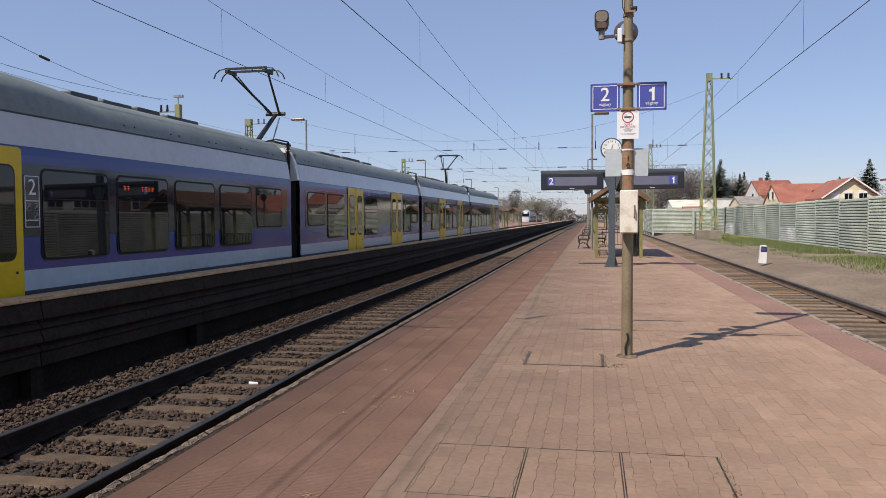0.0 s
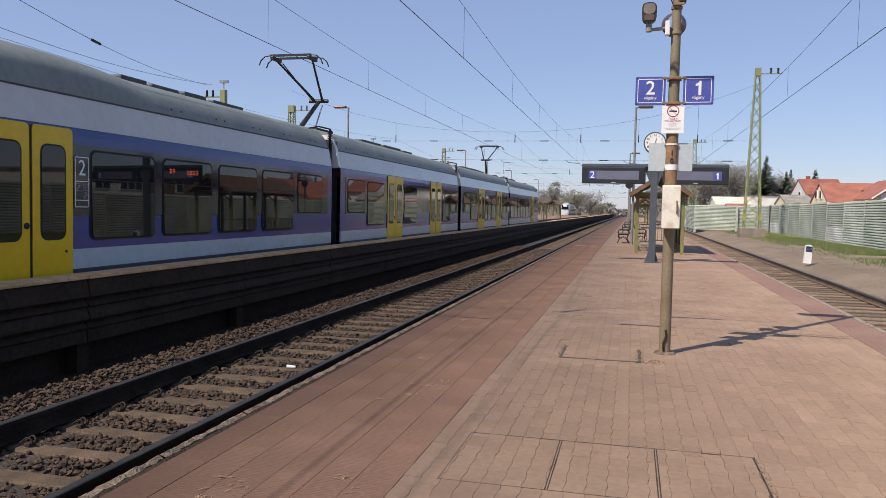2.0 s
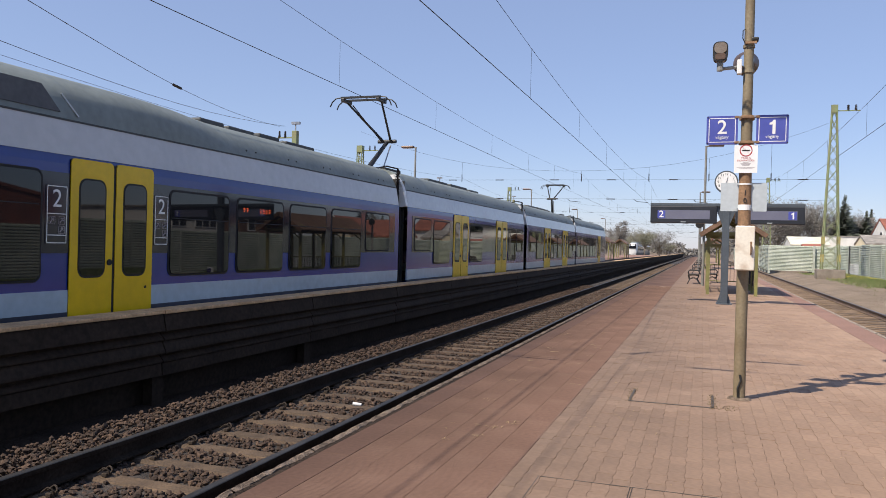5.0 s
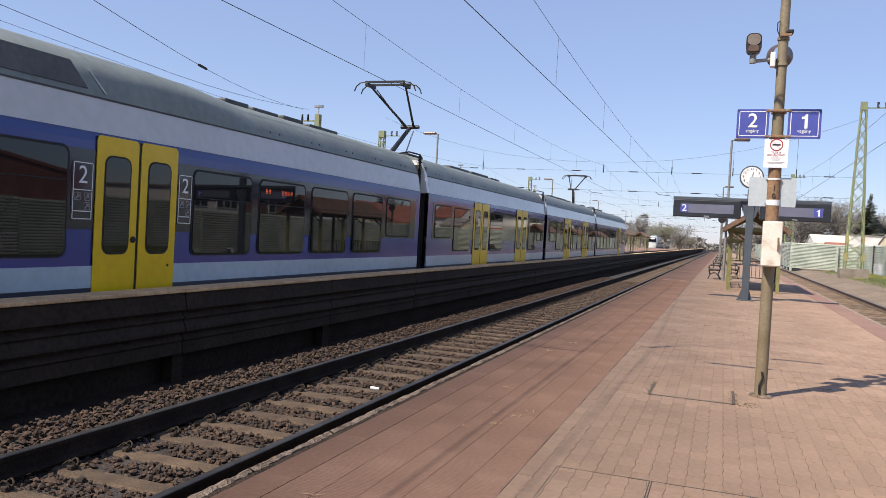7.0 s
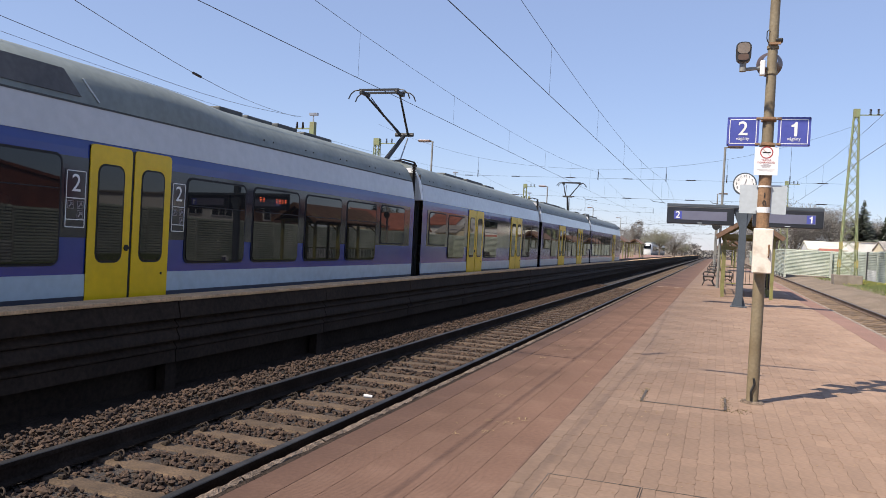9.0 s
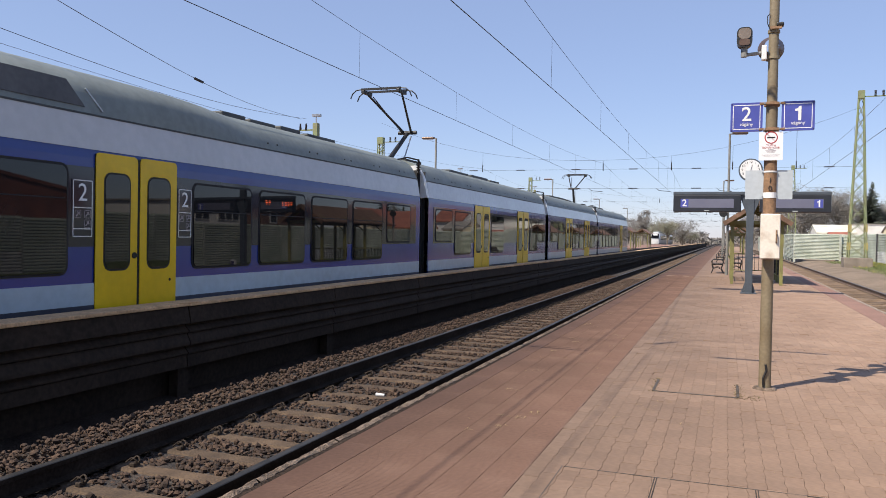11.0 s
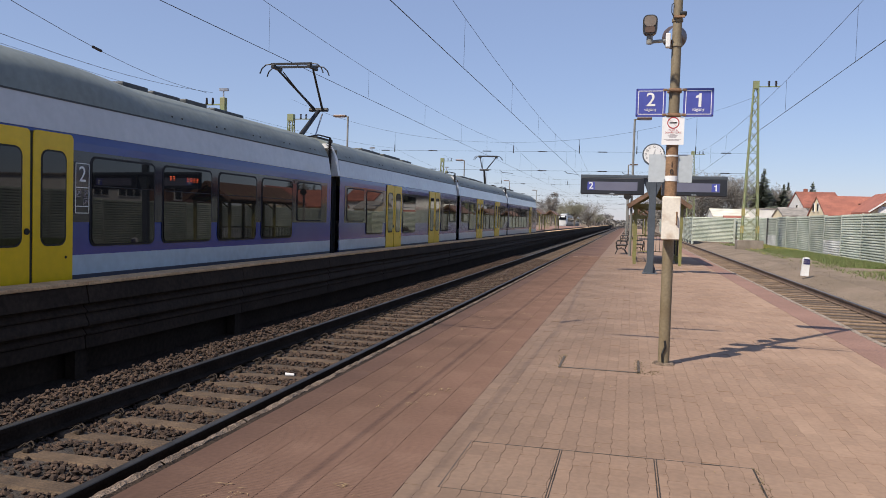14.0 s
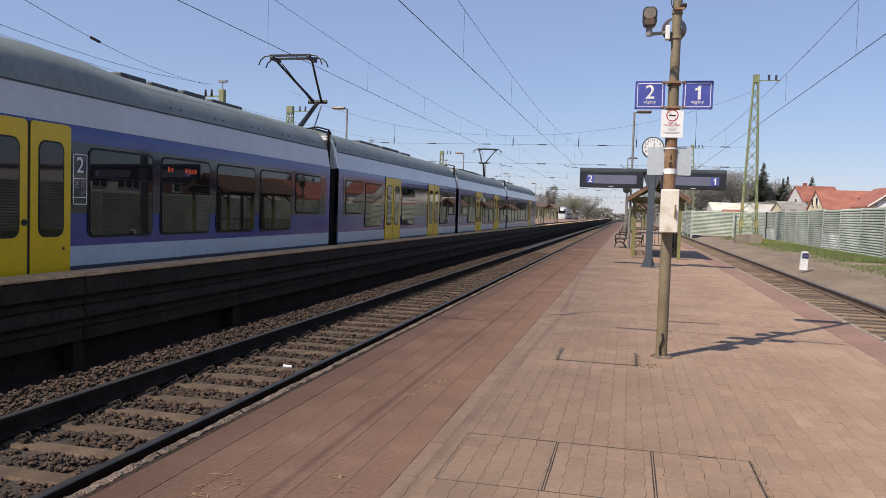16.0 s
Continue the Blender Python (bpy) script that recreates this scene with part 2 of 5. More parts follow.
M["castiron"] = mat("cast_iron", (0.03, 0.03, 0.03), 0.5, metal=0.3, var=0.2, bump=0.1)
M["fence"] = mat("fence_green_slat", (0.56, 0.59, 0.5), 0.8, var=0.35, s1=0.8, s2=14, bump=0.3, col2=(0.39, 0.43, 0.35), rnd=0.16)
M["fencepale"] = mat("fence_pale_slat", (0.86, 0.86, 0.81), 0.8, var=0.12, s1=1, s2=14, bump=0.3, rnd=0.06)
M["fencepost"] = mat("fence_post", (0.5, 0.53, 0.45), 0.6, var=0.12, s1=2, s2=20, bump=0.1)
M["wire"] = mat("overhead_wire", (0.045, 0.04, 0.045), 0.5, metal=0.4, var=0.1, bump=0)
M["insul"] = mat("dark_insulator", (0.022, 0.016, 0.015), 0.6, var=0.1, bump=0, spec=0.2)
M["orange"] = mat("orange_roof_tile", (0.36, 0.135, 0.088), 0.75, var=0.3, s1=1, s2=9, bump=0.4, col2=(0.26, 0.095, 0.064))
M["redroof"] = mat("dark_red_roof_tile", (0.34, 0.12, 0.075), 0.75, var=0.2, s1=1, s2=9, bump=0.3)
M["cream"] = mat("cream_render", (0.78, 0.68, 0.47), 0.85, var=0.06, s1=0.8, s2=12, bump=0.1, col2=(0.7, 0.6, 0.4))
M["whitewall"] = mat("white_render", (0.72, 0.7, 0.66), 0.85, var=0.06, s1=0.8, s2=12, bump=0.1, col2=(0.62, 0.6, 0.55))
M["brownwall"] = mat("brown_render", (0.2, 0.115, 0.085), 0.85, var=0.1, s1=0.8, s2=12, bump=0.1)
M["canvas"] = mat("hall_canvas", (0.8, 0.76, 0.62), 0.8, var=0.05, s1=0.5, s2=5, bump=0.05)
M["bark"] = mat("bark", (0.2, 0.165, 0.13), 0.9, var=0.3, s1=3, s2=25, bump=0.5)
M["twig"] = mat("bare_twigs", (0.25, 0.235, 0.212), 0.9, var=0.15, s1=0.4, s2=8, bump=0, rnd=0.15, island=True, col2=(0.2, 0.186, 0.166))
M["budding"] = mat("budding_leaves", (0.24, 0.235, 0.165), 0.8, var=0.15, s1=0.4, s2=8, bump=0, rnd=0.2, island=True, col2=(0.2, 0.195, 0.14))
M["needle"] = mat("conifer_needles", (0.15, 0.17, 0.125), 0.85, var=0.3, s1=1, s2=8, bump=0, rnd=0.3, island=True)
M["led"] = glow("orange_led", (0.8, 0.09, 0.01), 0.6)


# ---- building helpers ----
def link(name, bm, material, parent=None, label="", smooth=False):
    me = bpy.data.meshes.new(name)
    bm.to_mesh(me)
    bm.free()
    me.materials.append(M[material] if isinstance(material, str) else material)
    if smooth:
        for p in me.polygons:
            p.use_smooth = True
    ob = new(name, me)
    if parent:
        ob.parent = parent
    if label:
        ob["label"] = label
    return ob


def part(name, bm, material, parent, label="", smooth=False):
    return link(name, bm, material, parent, label, smooth)


def thing(name, label, category, group="", at=(0, 0, 0), kind=""):
    ob = new(name)
    ob.location = at
    return tagged(ob, label, category, group, kind)


def raw(name, verts, faces, material, parent=None, smooth=False):
    me = bpy.data.meshes.new(name)
    me.from_pydata(verts, [], faces)
    me.materials.append(M[material])
    if smooth:
        for p in me.polygons:
            p.use_smooth = True
    ob = new(name, me)
    if parent:
        ob.parent = parent
    return ob


def box(bm, x0, y0, z0, x1, y1, z1, bevel=0.0):
    vs = [bm.verts.new(p) for p in ((x0, y0, z0), (x1, y0, z0), (x1, y1, z0), (x0, y1, z0), (x0, y0, z1), (x1, y0, z1), (x1, y1, z1), (x0, y1, z1))]
    fs = [bm.faces.new([vs[i] for i in f]) for f in ((3, 2, 1, 0), (4, 5, 6, 7), (0, 1, 5, 4), (1, 2, 6, 5), (2, 3, 7, 6), (3, 0, 4, 7))]
    if bevel:
        es = list({e for f in fs for e in f.edges})
        bmesh.ops.bevel(bm, geom=es, offset=bevel, segments=2, profile=0.5, affect="EDGES")
    return vs


def B(*a, bevel=0.0):
    bm = bmesh.new()
    box(bm, *a, bevel=bevel)
    return bm


def tube(bm, p0, p1, r0, r1=None, seg=12, caps=True):
    p0, p1 = Vector(p0), Vector(p1)
    r1 = r0 if r1 is None else r1
    q = (p1 - p0).to_track_quat("Z", "Y")
    ring = []
    for p, r in ((p0, r0), (p1, r1)):
        ring.append([bm.verts.new(p + q @ Vector((r * math.cos(2 * math.pi * i / seg), r * math.sin(2 * math.pi * i / seg), 0))) for i in range(seg)])
    for i in range(seg):
        bm.faces.new((ring[0][i], ring[0][(i + 1) % seg], ring[1][(i + 1) % seg], ring[1][i]))
    if caps:
        bm.faces.new(ring[0][::-1])
        bm.faces.new(ring[1])
    return bm


def TUBE(*a, **k):
    return tube(bmesh.new(), *a, **k)


def path_tube(bm, pts, r, seg=6):
    for a, b in zip(pts, pts[1:]):
        tube(bm, a, b, r, seg=seg)
    return bm


def bar(bm, p0, p1, w, d):
    """A square bar from p0 to p1."""
    p0, p1 = Vector(p0), Vector(p1)
    q = (p1 - p0).to_track_quat("Z", "Y")
    vs = []
    for p in (p0, p1):
        vs.append([bm.verts.new(p + q @ Vector((sx * w / 2, sy * d / 2, 0))) for sx, sy in ((-1, -1), (1, -1), (1, 1), (-1, 1))])
    for i in range(4):
        bm.faces.new((vs[0][i], vs[0][(i + 1) % 4], vs[1][(i + 1) % 4], vs[1][i]))
    bm.faces.new(vs[0][::-1])
    bm.faces.new(vs[1])
    return bm


def extrude_y(bm, prof, y0, y1, closed=False, caps=False):
    """A profile of (x, z) points drawn out along y."""
    a = [bm.verts.new((x, y0, z)) for x, z in prof]
    b = [bm.verts.new((x, y1, z)) for x, z in prof]
    n = len(prof)
    for i in range(n if closed else n - 1):
        j = (i + 1) % n
        bm.faces.new((a[i], a[j], b[j], b[i]))
    if caps:
        bm.faces.new(a[::-1])
        bm.faces.new(b)
    bmesh.ops.recalc_face_normals(bm, faces=bm.faces[:])
    return bm


def rounded(x0, z0, x1, z1, r, seg=4):
    pts = []
    for cx, cz, a0 in ((x1 - r, z1 - r, 0), (x0 + r, z1 - r, 90), (x0 + r, z0 + r, 180), (x1 - r, z0 + r, 270)):
        for i in range(seg + 1):
            a = radians(a0 + 90 * i / seg)
            pts.append((cx + r * math.cos(a), cz + r * math.sin(a)))
    return pts


def slab_x(pts, x0, x1):
    """A plate with the outline pts of (y, z), from x0 to x1."""
    bm = bmesh.new()
    a = [bm.verts.new((x0, y, z)) for y, z in pts]
    b = [bm.verts.new((x1, y, z)) for y, z in pts]
    n = len(pts)
    for i in range(n):
        j = (i + 1) % n
        bm.faces.new((a[i], a[j], b[j], b[i]))
    bm.faces.new(a[::-1])
    bm.faces.new(b)
    bmesh.ops.recalc_face_normals(bm, faces=bm.faces[:])
    return bm


def slab_y(pts, y0, y1):
    """A plate with the outline pts of (x, z), from y0 to y1."""
    return extrude_y(bmesh.new(), pts, y0, y1, closed=True, caps=True)


def words(name, text, size, place, material, parent, turn=(90, 0, 0), depth=0.002, label="", width=None):
    cu = bpy.data.curves.new(name, "FONT")
    cu.body, cu.size, cu.align_x, cu.align_y, cu.extrude = text, size, "CENTER", "CENTER", depth
    if width:
        cu.offset = width
    tmp = bpy.data.objects.new(name, cu)
    scene.collection.objects.link(tmp)
    bpy.context.view_layer.update()
    me = bpy.data.meshes.new_from_object(tmp.evaluated_get(bpy.context.evaluated_depsgraph_get()))
    bpy.data.objects.remove(tmp)
    me.transform(pose(*place, *turn))
    me.materials.clear()
    me.materials.append(M[material])
    ob = new(name, me)
    ob.parent = parent
    if label:
        ob["label"] = label
    return ob


RAIL = -0.31          # top of the rails; the platform's top is 0
rnd = random.Random(4)


# ---- ground ----
def ground():
    """One sheet along the line, with the trench between the tracks and the verge."""
    prof = [(-400, 0.0), (-60, -0.2), (-18, -0.6), (-7.0, -0.95), (-6.6, -0.9), (-5.9, -0.52), (-2.9, -0.56), (-2.3, -0.56), (2.9, -0.58), (3.3, -0.52), (6.0, -0.5), (6.5, -0.42), (7.2, -0.28), (9, -0.24), (12.5, -0.2), (18, 0.0), (60, 0.2), (400, 0.5)]
    ys = [-60, -20] + list(range(-10, 80, 2)) + [90, 110, 140, 180, 260, 400, 800, 2500]
    xs = []
    for (xa, za), (xb, zb) in zip(prof, prof[1:]):
        n = max(1, min(8, int((xb - xa) / 0.5)))
        xs += [(xa + (xb - xa) * i / n, za + (zb - za) * i / n) for i in range(n)]
    xs.append(prof[-1])
    verts = [(x * (4 if abs(x) > 300 else 1), y, z + (noise.noise((x * 0.7, y * 0.5, 0)) * 0.04 if abs(x) > 5.2 else 0)) for y in ys for x, z in xs]
    n = len(xs)
    faces = [(j * n + i, j * n + i + 1, (j + 1) * n + i + 1, (j + 1) * n + i) for j in range(len(ys) - 1) for i in range(n - 1)]
    ob = raw("ground", verts, faces, "ground")
    ob.data.materials.append(M["soil"])
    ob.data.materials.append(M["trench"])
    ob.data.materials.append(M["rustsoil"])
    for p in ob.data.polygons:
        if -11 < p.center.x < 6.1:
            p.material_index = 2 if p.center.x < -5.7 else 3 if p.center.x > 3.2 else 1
    return tagged(ob, "dry brown railway ground with gravel and sparse grass", "ground", kind="structure")


ground()

# ---- platform ----
YA, YB = -30, 210
platform = thing("platform", "long low island platform of reddish concrete pavers", "platform", kind="structure")
part("platform_bed", B(-2.6, YA, -0.6, 3.2, YB, -0.0075), "joint", platform, "sandy joints between the pavers")


def coping(x0, x1, material, seed):
    """Edge stones, rough on top."""
    r = random.Random(seed)
    y = -6.0
    while y < 60:
        bm = bmesh.new()
        l = 1.0
        segs = 22
        rows = []
        for i in range(segs + 1):
            yy = i * (l - 0.012) / segs
            s = 1 if x1 > x0 else -1
            chip = 0.03 * max(0, noise.noise((x0, (y + yy) * 2.6, 1)) - 0.1)
            rows.append([bm.verts.new(p) for p in ((x0 + r.uniform(-0.005, 0.005), yy, -0.35), (x0 + r.uniform(-0.004, 0.006) + s * chip, yy, -0.008 - chip + r.uniform(-0.006, 0.004)), ((x0 + x1) / 2, yy, 0.011 + r.uniform(-0.008, 0.008)), (x1 + s * (r.uniform(-0.014, 0.006) - chip), yy, r.uniform(-0.008, 0.004)), (x1, yy, -0.3))])
        for a, b in zip(rows, rows[1:]):
            for k in range(4):
                bm.faces.new((a[k], a[k + 1], b[k + 1], b[k]))
        bmesh.ops.recalc_face_normals(bm, faces=bm.faces[:])
        ob = part("edge_stone", bm, material, platform)
        ob.location = (0, y, 0)
        y += l
    part("far_edge", B(min(x0, x1), 60, -0.35, max(x0, x1), YB, 0.0), material, platform, "pale concrete platform edge")


# ---- tracks ----
def rail(track, x, top, y0=-12, y1=500):
    bm = bmesh.new()
    z = RAIL
    prof = [(x - 0.07, z - 0.172), (x - 0.07, z - 0.16), (x - 0.012, z - 0.14), (x - 0.01, z - 0.05), (x - 0.034, z - 0.04), (x - 0.035, z - 0.008), (x + 0.035, z - 0.008), (x + 0.034, z - 0.04), (x + 0.01, z - 0.05), (x + 0.012, z - 0.14), (x + 0.07, z - 0.16), (x + 0.07, z - 0.172)]
    extrude_y(bm, prof, y0, y1)
    r = part("rail", bm, "litrail" if top == "oldrailtop" else "railside", track, "dark rusty steel rail")
    bm = bmesh.new()
    extrude_y(bm, [(x - 0.035, z - 0.008), (x - 0.03, z - 0.002), (x - 0.015, z), (x + 0.015, z), (x + 0.03, z - 0.002), (x + 0.035, z - 0.008)], y0, y1)
    part("rail_head", bm, top, r, "polished running surface")


def sleeper_mesh(name, cx, half, wood):
    bm = bmesh.new()
    zt, zb = RAIL - 0.175, RAIL - 0.36
    if wood:
        box(bm, cx - half, -0.12, zb, cx + half, 0.12, zt, bevel=0.012)
    else:
        xs = [-half, -0.9, -0.45, 0.45, 0.9, half]
        tops = [zt - 0.012, zt, zt - 0.035, zt - 0.035, zt, zt - 0.012]
        rows = [[bm.verts.new(p) for p in ((cx + x, -0.14, zb), (cx + x, -0.105, t - 0.02), (cx + x, -0.085, t), (cx + x, 0.085, t), (cx + x, 0.105, t - 0.02), (cx + x, 0.14, zb))] for x, t in zip(xs, tops)]
        for a, b in zip(rows, rows[1:]):
            for k in range(5):
                bm.faces.new((a[k], a[k + 1], b[k + 1], b[k]))
        bm.faces.new(rows[0])
        bm.faces.new(rows[-1])
        bmesh.ops.recalc_face_normals(bm, faces=bm.faces[:])
    me = bpy.data.meshes.new(name)
    bm.to_mesh(me)
    bm.free()
    me.materials.append(M["wood_sleeper" if wood else "sleeper"])
    return me


def clip_mesh(xr, side):
    """A bent spring clip and its shoulder beside a rail."""
    bm = bmesh.new()
    s = side
    box(bm, xr + s * 0.19 - 0.025, -0.04, RAIL - 0.2, xr + s * 0.19 + 0.025, 0.04, RAIL - 0.165, bevel=0.008)
    for yy in (-0.03, 0.03):
        path_tube(bm, [(xr + s * 0.12, yy, RAIL - 0.17), (xr + s * 0.16, yy, RAIL - 0.14), (xr + s * 0.185, yy * 1.1, RAIL - 0.122), (xr + s * 0.212, yy * 0.9, RAIL - 0.13), (xr + s * 0.228, yy * 0.6, RAIL - 0.15), (xr + s * 0.215, yy * 0.3, RAIL - 0.18)], 0.0075, seg=6)
    me = bpy.data.meshes.new("clip")
    bm.to_mesh(me)
    bm.free()
    me.materials.append(M["clip"])
    return me


def track(cx, wood, label, step, y0, y1):
    t = thing("railway_track", label, "railway track", "tracks of the station", kind="structure")
    for s in (-0.752, 0.752):
        rail(t, cx + s, "oldrailtop" if wood else "railtop")
    me = sleeper_mesh("sleeper", cx, 1.2, wood)
    clips = [clip_mesh(cx - 0.752, 1), clip_mesh(cx - 0.752, -1), clip_mesh(cx + 0.752, -1), clip_mesh(cx + 0.752, 1)]
    y, k = y0, 0
    while y < y1:
        ob = new("sleeper", me)
        ob.parent, ob.location = t, (rnd.uniform(-0.02, 0.02), y, rnd.uniform(-0.008, 0.004))
        if 0 < y < 30 and not wood:
            for c in clips[:3]:
                o = new("rail_clip", c)
                o.parent, o.location = ob, (0, 0, 0)
        y += step
    return t


track(-4.15, False, "railway track with concrete sleepers in brown ballast", 0.5775, 0.075 - 0.5775 * 17, 120)
track(4.69, True, "older railway track with brown weathered sleepers", 0.62, 3 - 0.62 * 20, 110)


# ---- low ribbed wall between the tracks ----
def low_wall():
    w = thing("low_wall", "low dark ribbed wall with a sandy cap beside the track", "wall", kind="structure")
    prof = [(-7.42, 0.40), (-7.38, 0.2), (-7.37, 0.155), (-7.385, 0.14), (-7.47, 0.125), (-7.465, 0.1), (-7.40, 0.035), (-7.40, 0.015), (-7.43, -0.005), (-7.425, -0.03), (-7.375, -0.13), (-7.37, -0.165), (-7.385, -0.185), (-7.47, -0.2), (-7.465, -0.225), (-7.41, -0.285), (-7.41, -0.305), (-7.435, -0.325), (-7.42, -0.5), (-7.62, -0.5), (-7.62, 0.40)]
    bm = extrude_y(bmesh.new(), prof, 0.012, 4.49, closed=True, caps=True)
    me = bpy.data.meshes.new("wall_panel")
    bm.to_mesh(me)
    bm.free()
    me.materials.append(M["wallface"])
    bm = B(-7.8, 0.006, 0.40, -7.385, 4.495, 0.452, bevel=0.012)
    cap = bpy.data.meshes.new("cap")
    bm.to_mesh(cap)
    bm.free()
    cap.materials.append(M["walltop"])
    bm = B(-7.66, -0.12, -1.1, -7.5, 0.12, 0.40)
    post = bpy.data.meshes.new("wall_post")
    bm.to_mesh(post)
    bm.free()
    post.materials.append(M["wallface"])
    # added backing that stands in for the black shade under the panels
    part("base_wall", B(-7.95, -13, -1.2, -7.72, 330, 0.39), "wallface", w, "added dark backing for the shade under the panels")
    bm = B(-7.62, -0.2, 0.4525, -7.383, 0.2, 0.458, bevel=0.002)
    plate = bpy.data.meshes.new("joint_plate")
    bm.to_mesh(plate)
    bm.free()
    plate.materials.append(M["walltop"])
    y = 0.36 - 4.5 * 3
    while y < 330:
        for n, m in (("wall_panel", me), ("cap", cap), ("joint_plate", plate), ("wall_post", post))[:4 if y < 16 else 2]:
            o = new(n, m)
            o.parent, o.location = w, (rnd.uniform(-0.003, 0.003), y, rnd.uniform(-0.004, 0.003))
        y += 4.5


low_wall()

# ---- the train at the far track ----
TX, HALF = -9.41, 1.41


def shell(bm, prof, y0, y1, cap=True):
    full = [(TX + u, z) for u, z in prof] + [(TX - u, z) for u, z in prof[::-1]]
    return extrude_y(bm, full, y0, y1, closed=False)


def band(name, z0, z1, y0, y1, material, parent, u0=HALF, u1=HALF, t=0.012, label=""):
    """A painted strip of the side, on both sides, a little proud."""
    bm = bmesh.new()
    for s in (1, -1):
        pts = [(TX + s * (u0 + t), z0), (TX + s * (u1 + t), z1), (TX + s * (u1 - 0.03), z1), (TX + s * (u0 - 0.03), z0)]
        extrude_y(bm, pts, y0, y1, closed=True, caps=True)
    return part(name, bm, material, parent, label)


def leaning(bm, top):
    """Lean a pane half a degree inwards, out at its foot."""
    for v in bm.verts:
        v.co.x += (top - v.co.z) * 0.0093
    return bm


def pane(parent, y0, y1, z0, z1, r=0.12):
    x = TX + HALF + 0.0145
    o = part("window", slab_x(rounded(y0, z0, y1, z1, r), x - 0.03, x), "rubber", parent, "dark tinted window with rounded corners")
    part("glass", leaning(slab_x(rounded(y0 + 0.035, z0 + 0.035, y1 - 0.035, z1 - 0.035, r * 0.8), x - 0.02, x + 0.003), z1), "glass", o)
    if z1 - z0 > 1.2:
        part("vent_bar", B(x, y0 + 0.06, z1 - 0.46, x + 0.0085, y1 - 0.06, z1 - 0.445), "rubber", o)
    # the other side
    part("far_glass", slab_x(rounded(y0, z0, y1, z1, r), TX - HALF - 0.02, TX - HALF - 0.016), "glass", o)


def number_panel(parent, y0, y1):
    x = TX + HALF + 0.0145
    o = part("class_panel", slab_x(rounded(y0, 1.38, y1, 2.17, 0.04), x - 0.02, x), "black", parent, "black panel with a white figure and pictograms")
    w = 0.012
    bm = bmesh.new()
    for a in ((y0 + 0.02, 1.4, y1 - 0.02, 1.4 + w), (y0 + 0.02, 2.15 - w, y1 - 0.02, 2.15), (y0 + 0.02, 1.4, y0 + 0.02 + w, 2.15), (y1 - 0.02 - w, 1.4, y1 - 0.02, 2.15), (y0 + 0.02, 1.5, y1 - 0.02, 1.5 + w), (y0 + 0.02, 1.78, y1 - 0.02, 1.78 + w)):
        box(bm, x, a[0], a[1], x + 0.003, a[2], a[3])
    part("white_frame", bm, "white", o)
    words("figure", "2", 0.33, (x + 0.002, (y0 + y1) / 2, 1.975), "white", o, turn=(90, 0, 90))
    bm = bmesh.new()
    for dy, dz in ((-0.08, 1.7), (0.08, 1.7), (0.08, 1.575)):
        c, h, t = (y0 + y1) / 2 + dy, 0.052, 0.006
        for q in ((c - h, dz - h, c + h, dz - h + t), (c - h, dz + h - t, c + h, dz + h), (c - h, dz - h, c - h + t, dz + h), (c + h - t, dz - h, c + h, dz + h)):
            box(bm, x, q[0], q[1], x + 0.003, q[2], q[3])
        bar(bm, (x + 0.002, c - 0.03, dz - 0.03), (x + 0.002, c + 0.025, dz + 0.03), 0.004, 0.016)
        bar(bm, (x + 0.002, c - 0.01, dz + 0.03), (x + 0.002, c + 0.032, dz - 0.005), 0.004, 0.014)
    part("pictogram_print", bm, "greyink", o, "small framed pictograms")["kind"] = "stuff"


def door(parent, y0, y1):
    x = TX + HALF + 0.012
    ym = (y0 + y1) / 2
    part("door_recess", B(x - 0.04, y0, 0.2, x + 0.003, y1, 2.52), "rubber", parent)
    for a, b, s in ((y0, ym - 0.028, 1), (ym + 0.028, y1, -1)):
        d = part("door_leaf", slab_x(rounded(a, 0.22, b, 2.54, 0.07), x - 0.03, x + 0.014), "yellow", parent, "yellow sliding door leaf")
        part("seal", slab_x(rounded(a + 0.14, 0.93, b - 0.14, 2.29, 0.13), x, x + 0.0175), "rubber", d)
        part("pane", slab_x(rounded(a + 0.165, 0.955, b - 0.165, 2.265, 0.11), x, x + 0.021), "glass", d, "tall dark pane")
    bm = tube(bmesh.new(), (x, ym - 0.09, 1.14), (x + 0.03, ym - 0.09, 1.14), 0.045, seg=16)
    part("push_button", bm, "rubber", parent, "round black door button")
    bm = tube(bmesh.new(), (x, y1 - 0.14, 0.76), (x + 0.02, y1 - 0.14, 0.76), 0.022, seg=10)
    part("key_switch", bm, "rubber", parent)


SIDE = [(1.36, -0.15), (HALF, 0.25), (HALF, 2.45), (1.402, 2.57), (1.312, 3.05)]
def smooth_line(p, n=3):
    """More points along a bent line, on a smooth curve through them."""
    q = [p[0]]
    for i in range(len(p) - 1):
        a, b, c, d = (Vector(p[max(0, min(len(p) - 1, j))]) for j in (i - 1, i, i + 1, i + 2))
        for k in range(1, n + 1):
            t = k / n
            v = 0.5 * (2 * b + (c - a) * t + (2 * a - 5 * b + 4 * c - d) * t * t + (3 * b - a - 3 * c + d) * t ** 3)
            q.append((v.x, v.y))
    return q


LOWROOF = smooth_line([(1.31, 3.05), (1.24, 3.22), (1.1, 3.42), (0.85, 3.58), (0.5, 3.67), (0.0, 3.70)])
HIGHROOF = smooth_line([(1.31, 3.05), (1.28, 3.25), (1.2, 3.46), (0.98, 3.64), (0.6, 3.76), (0.0, 3.80)])


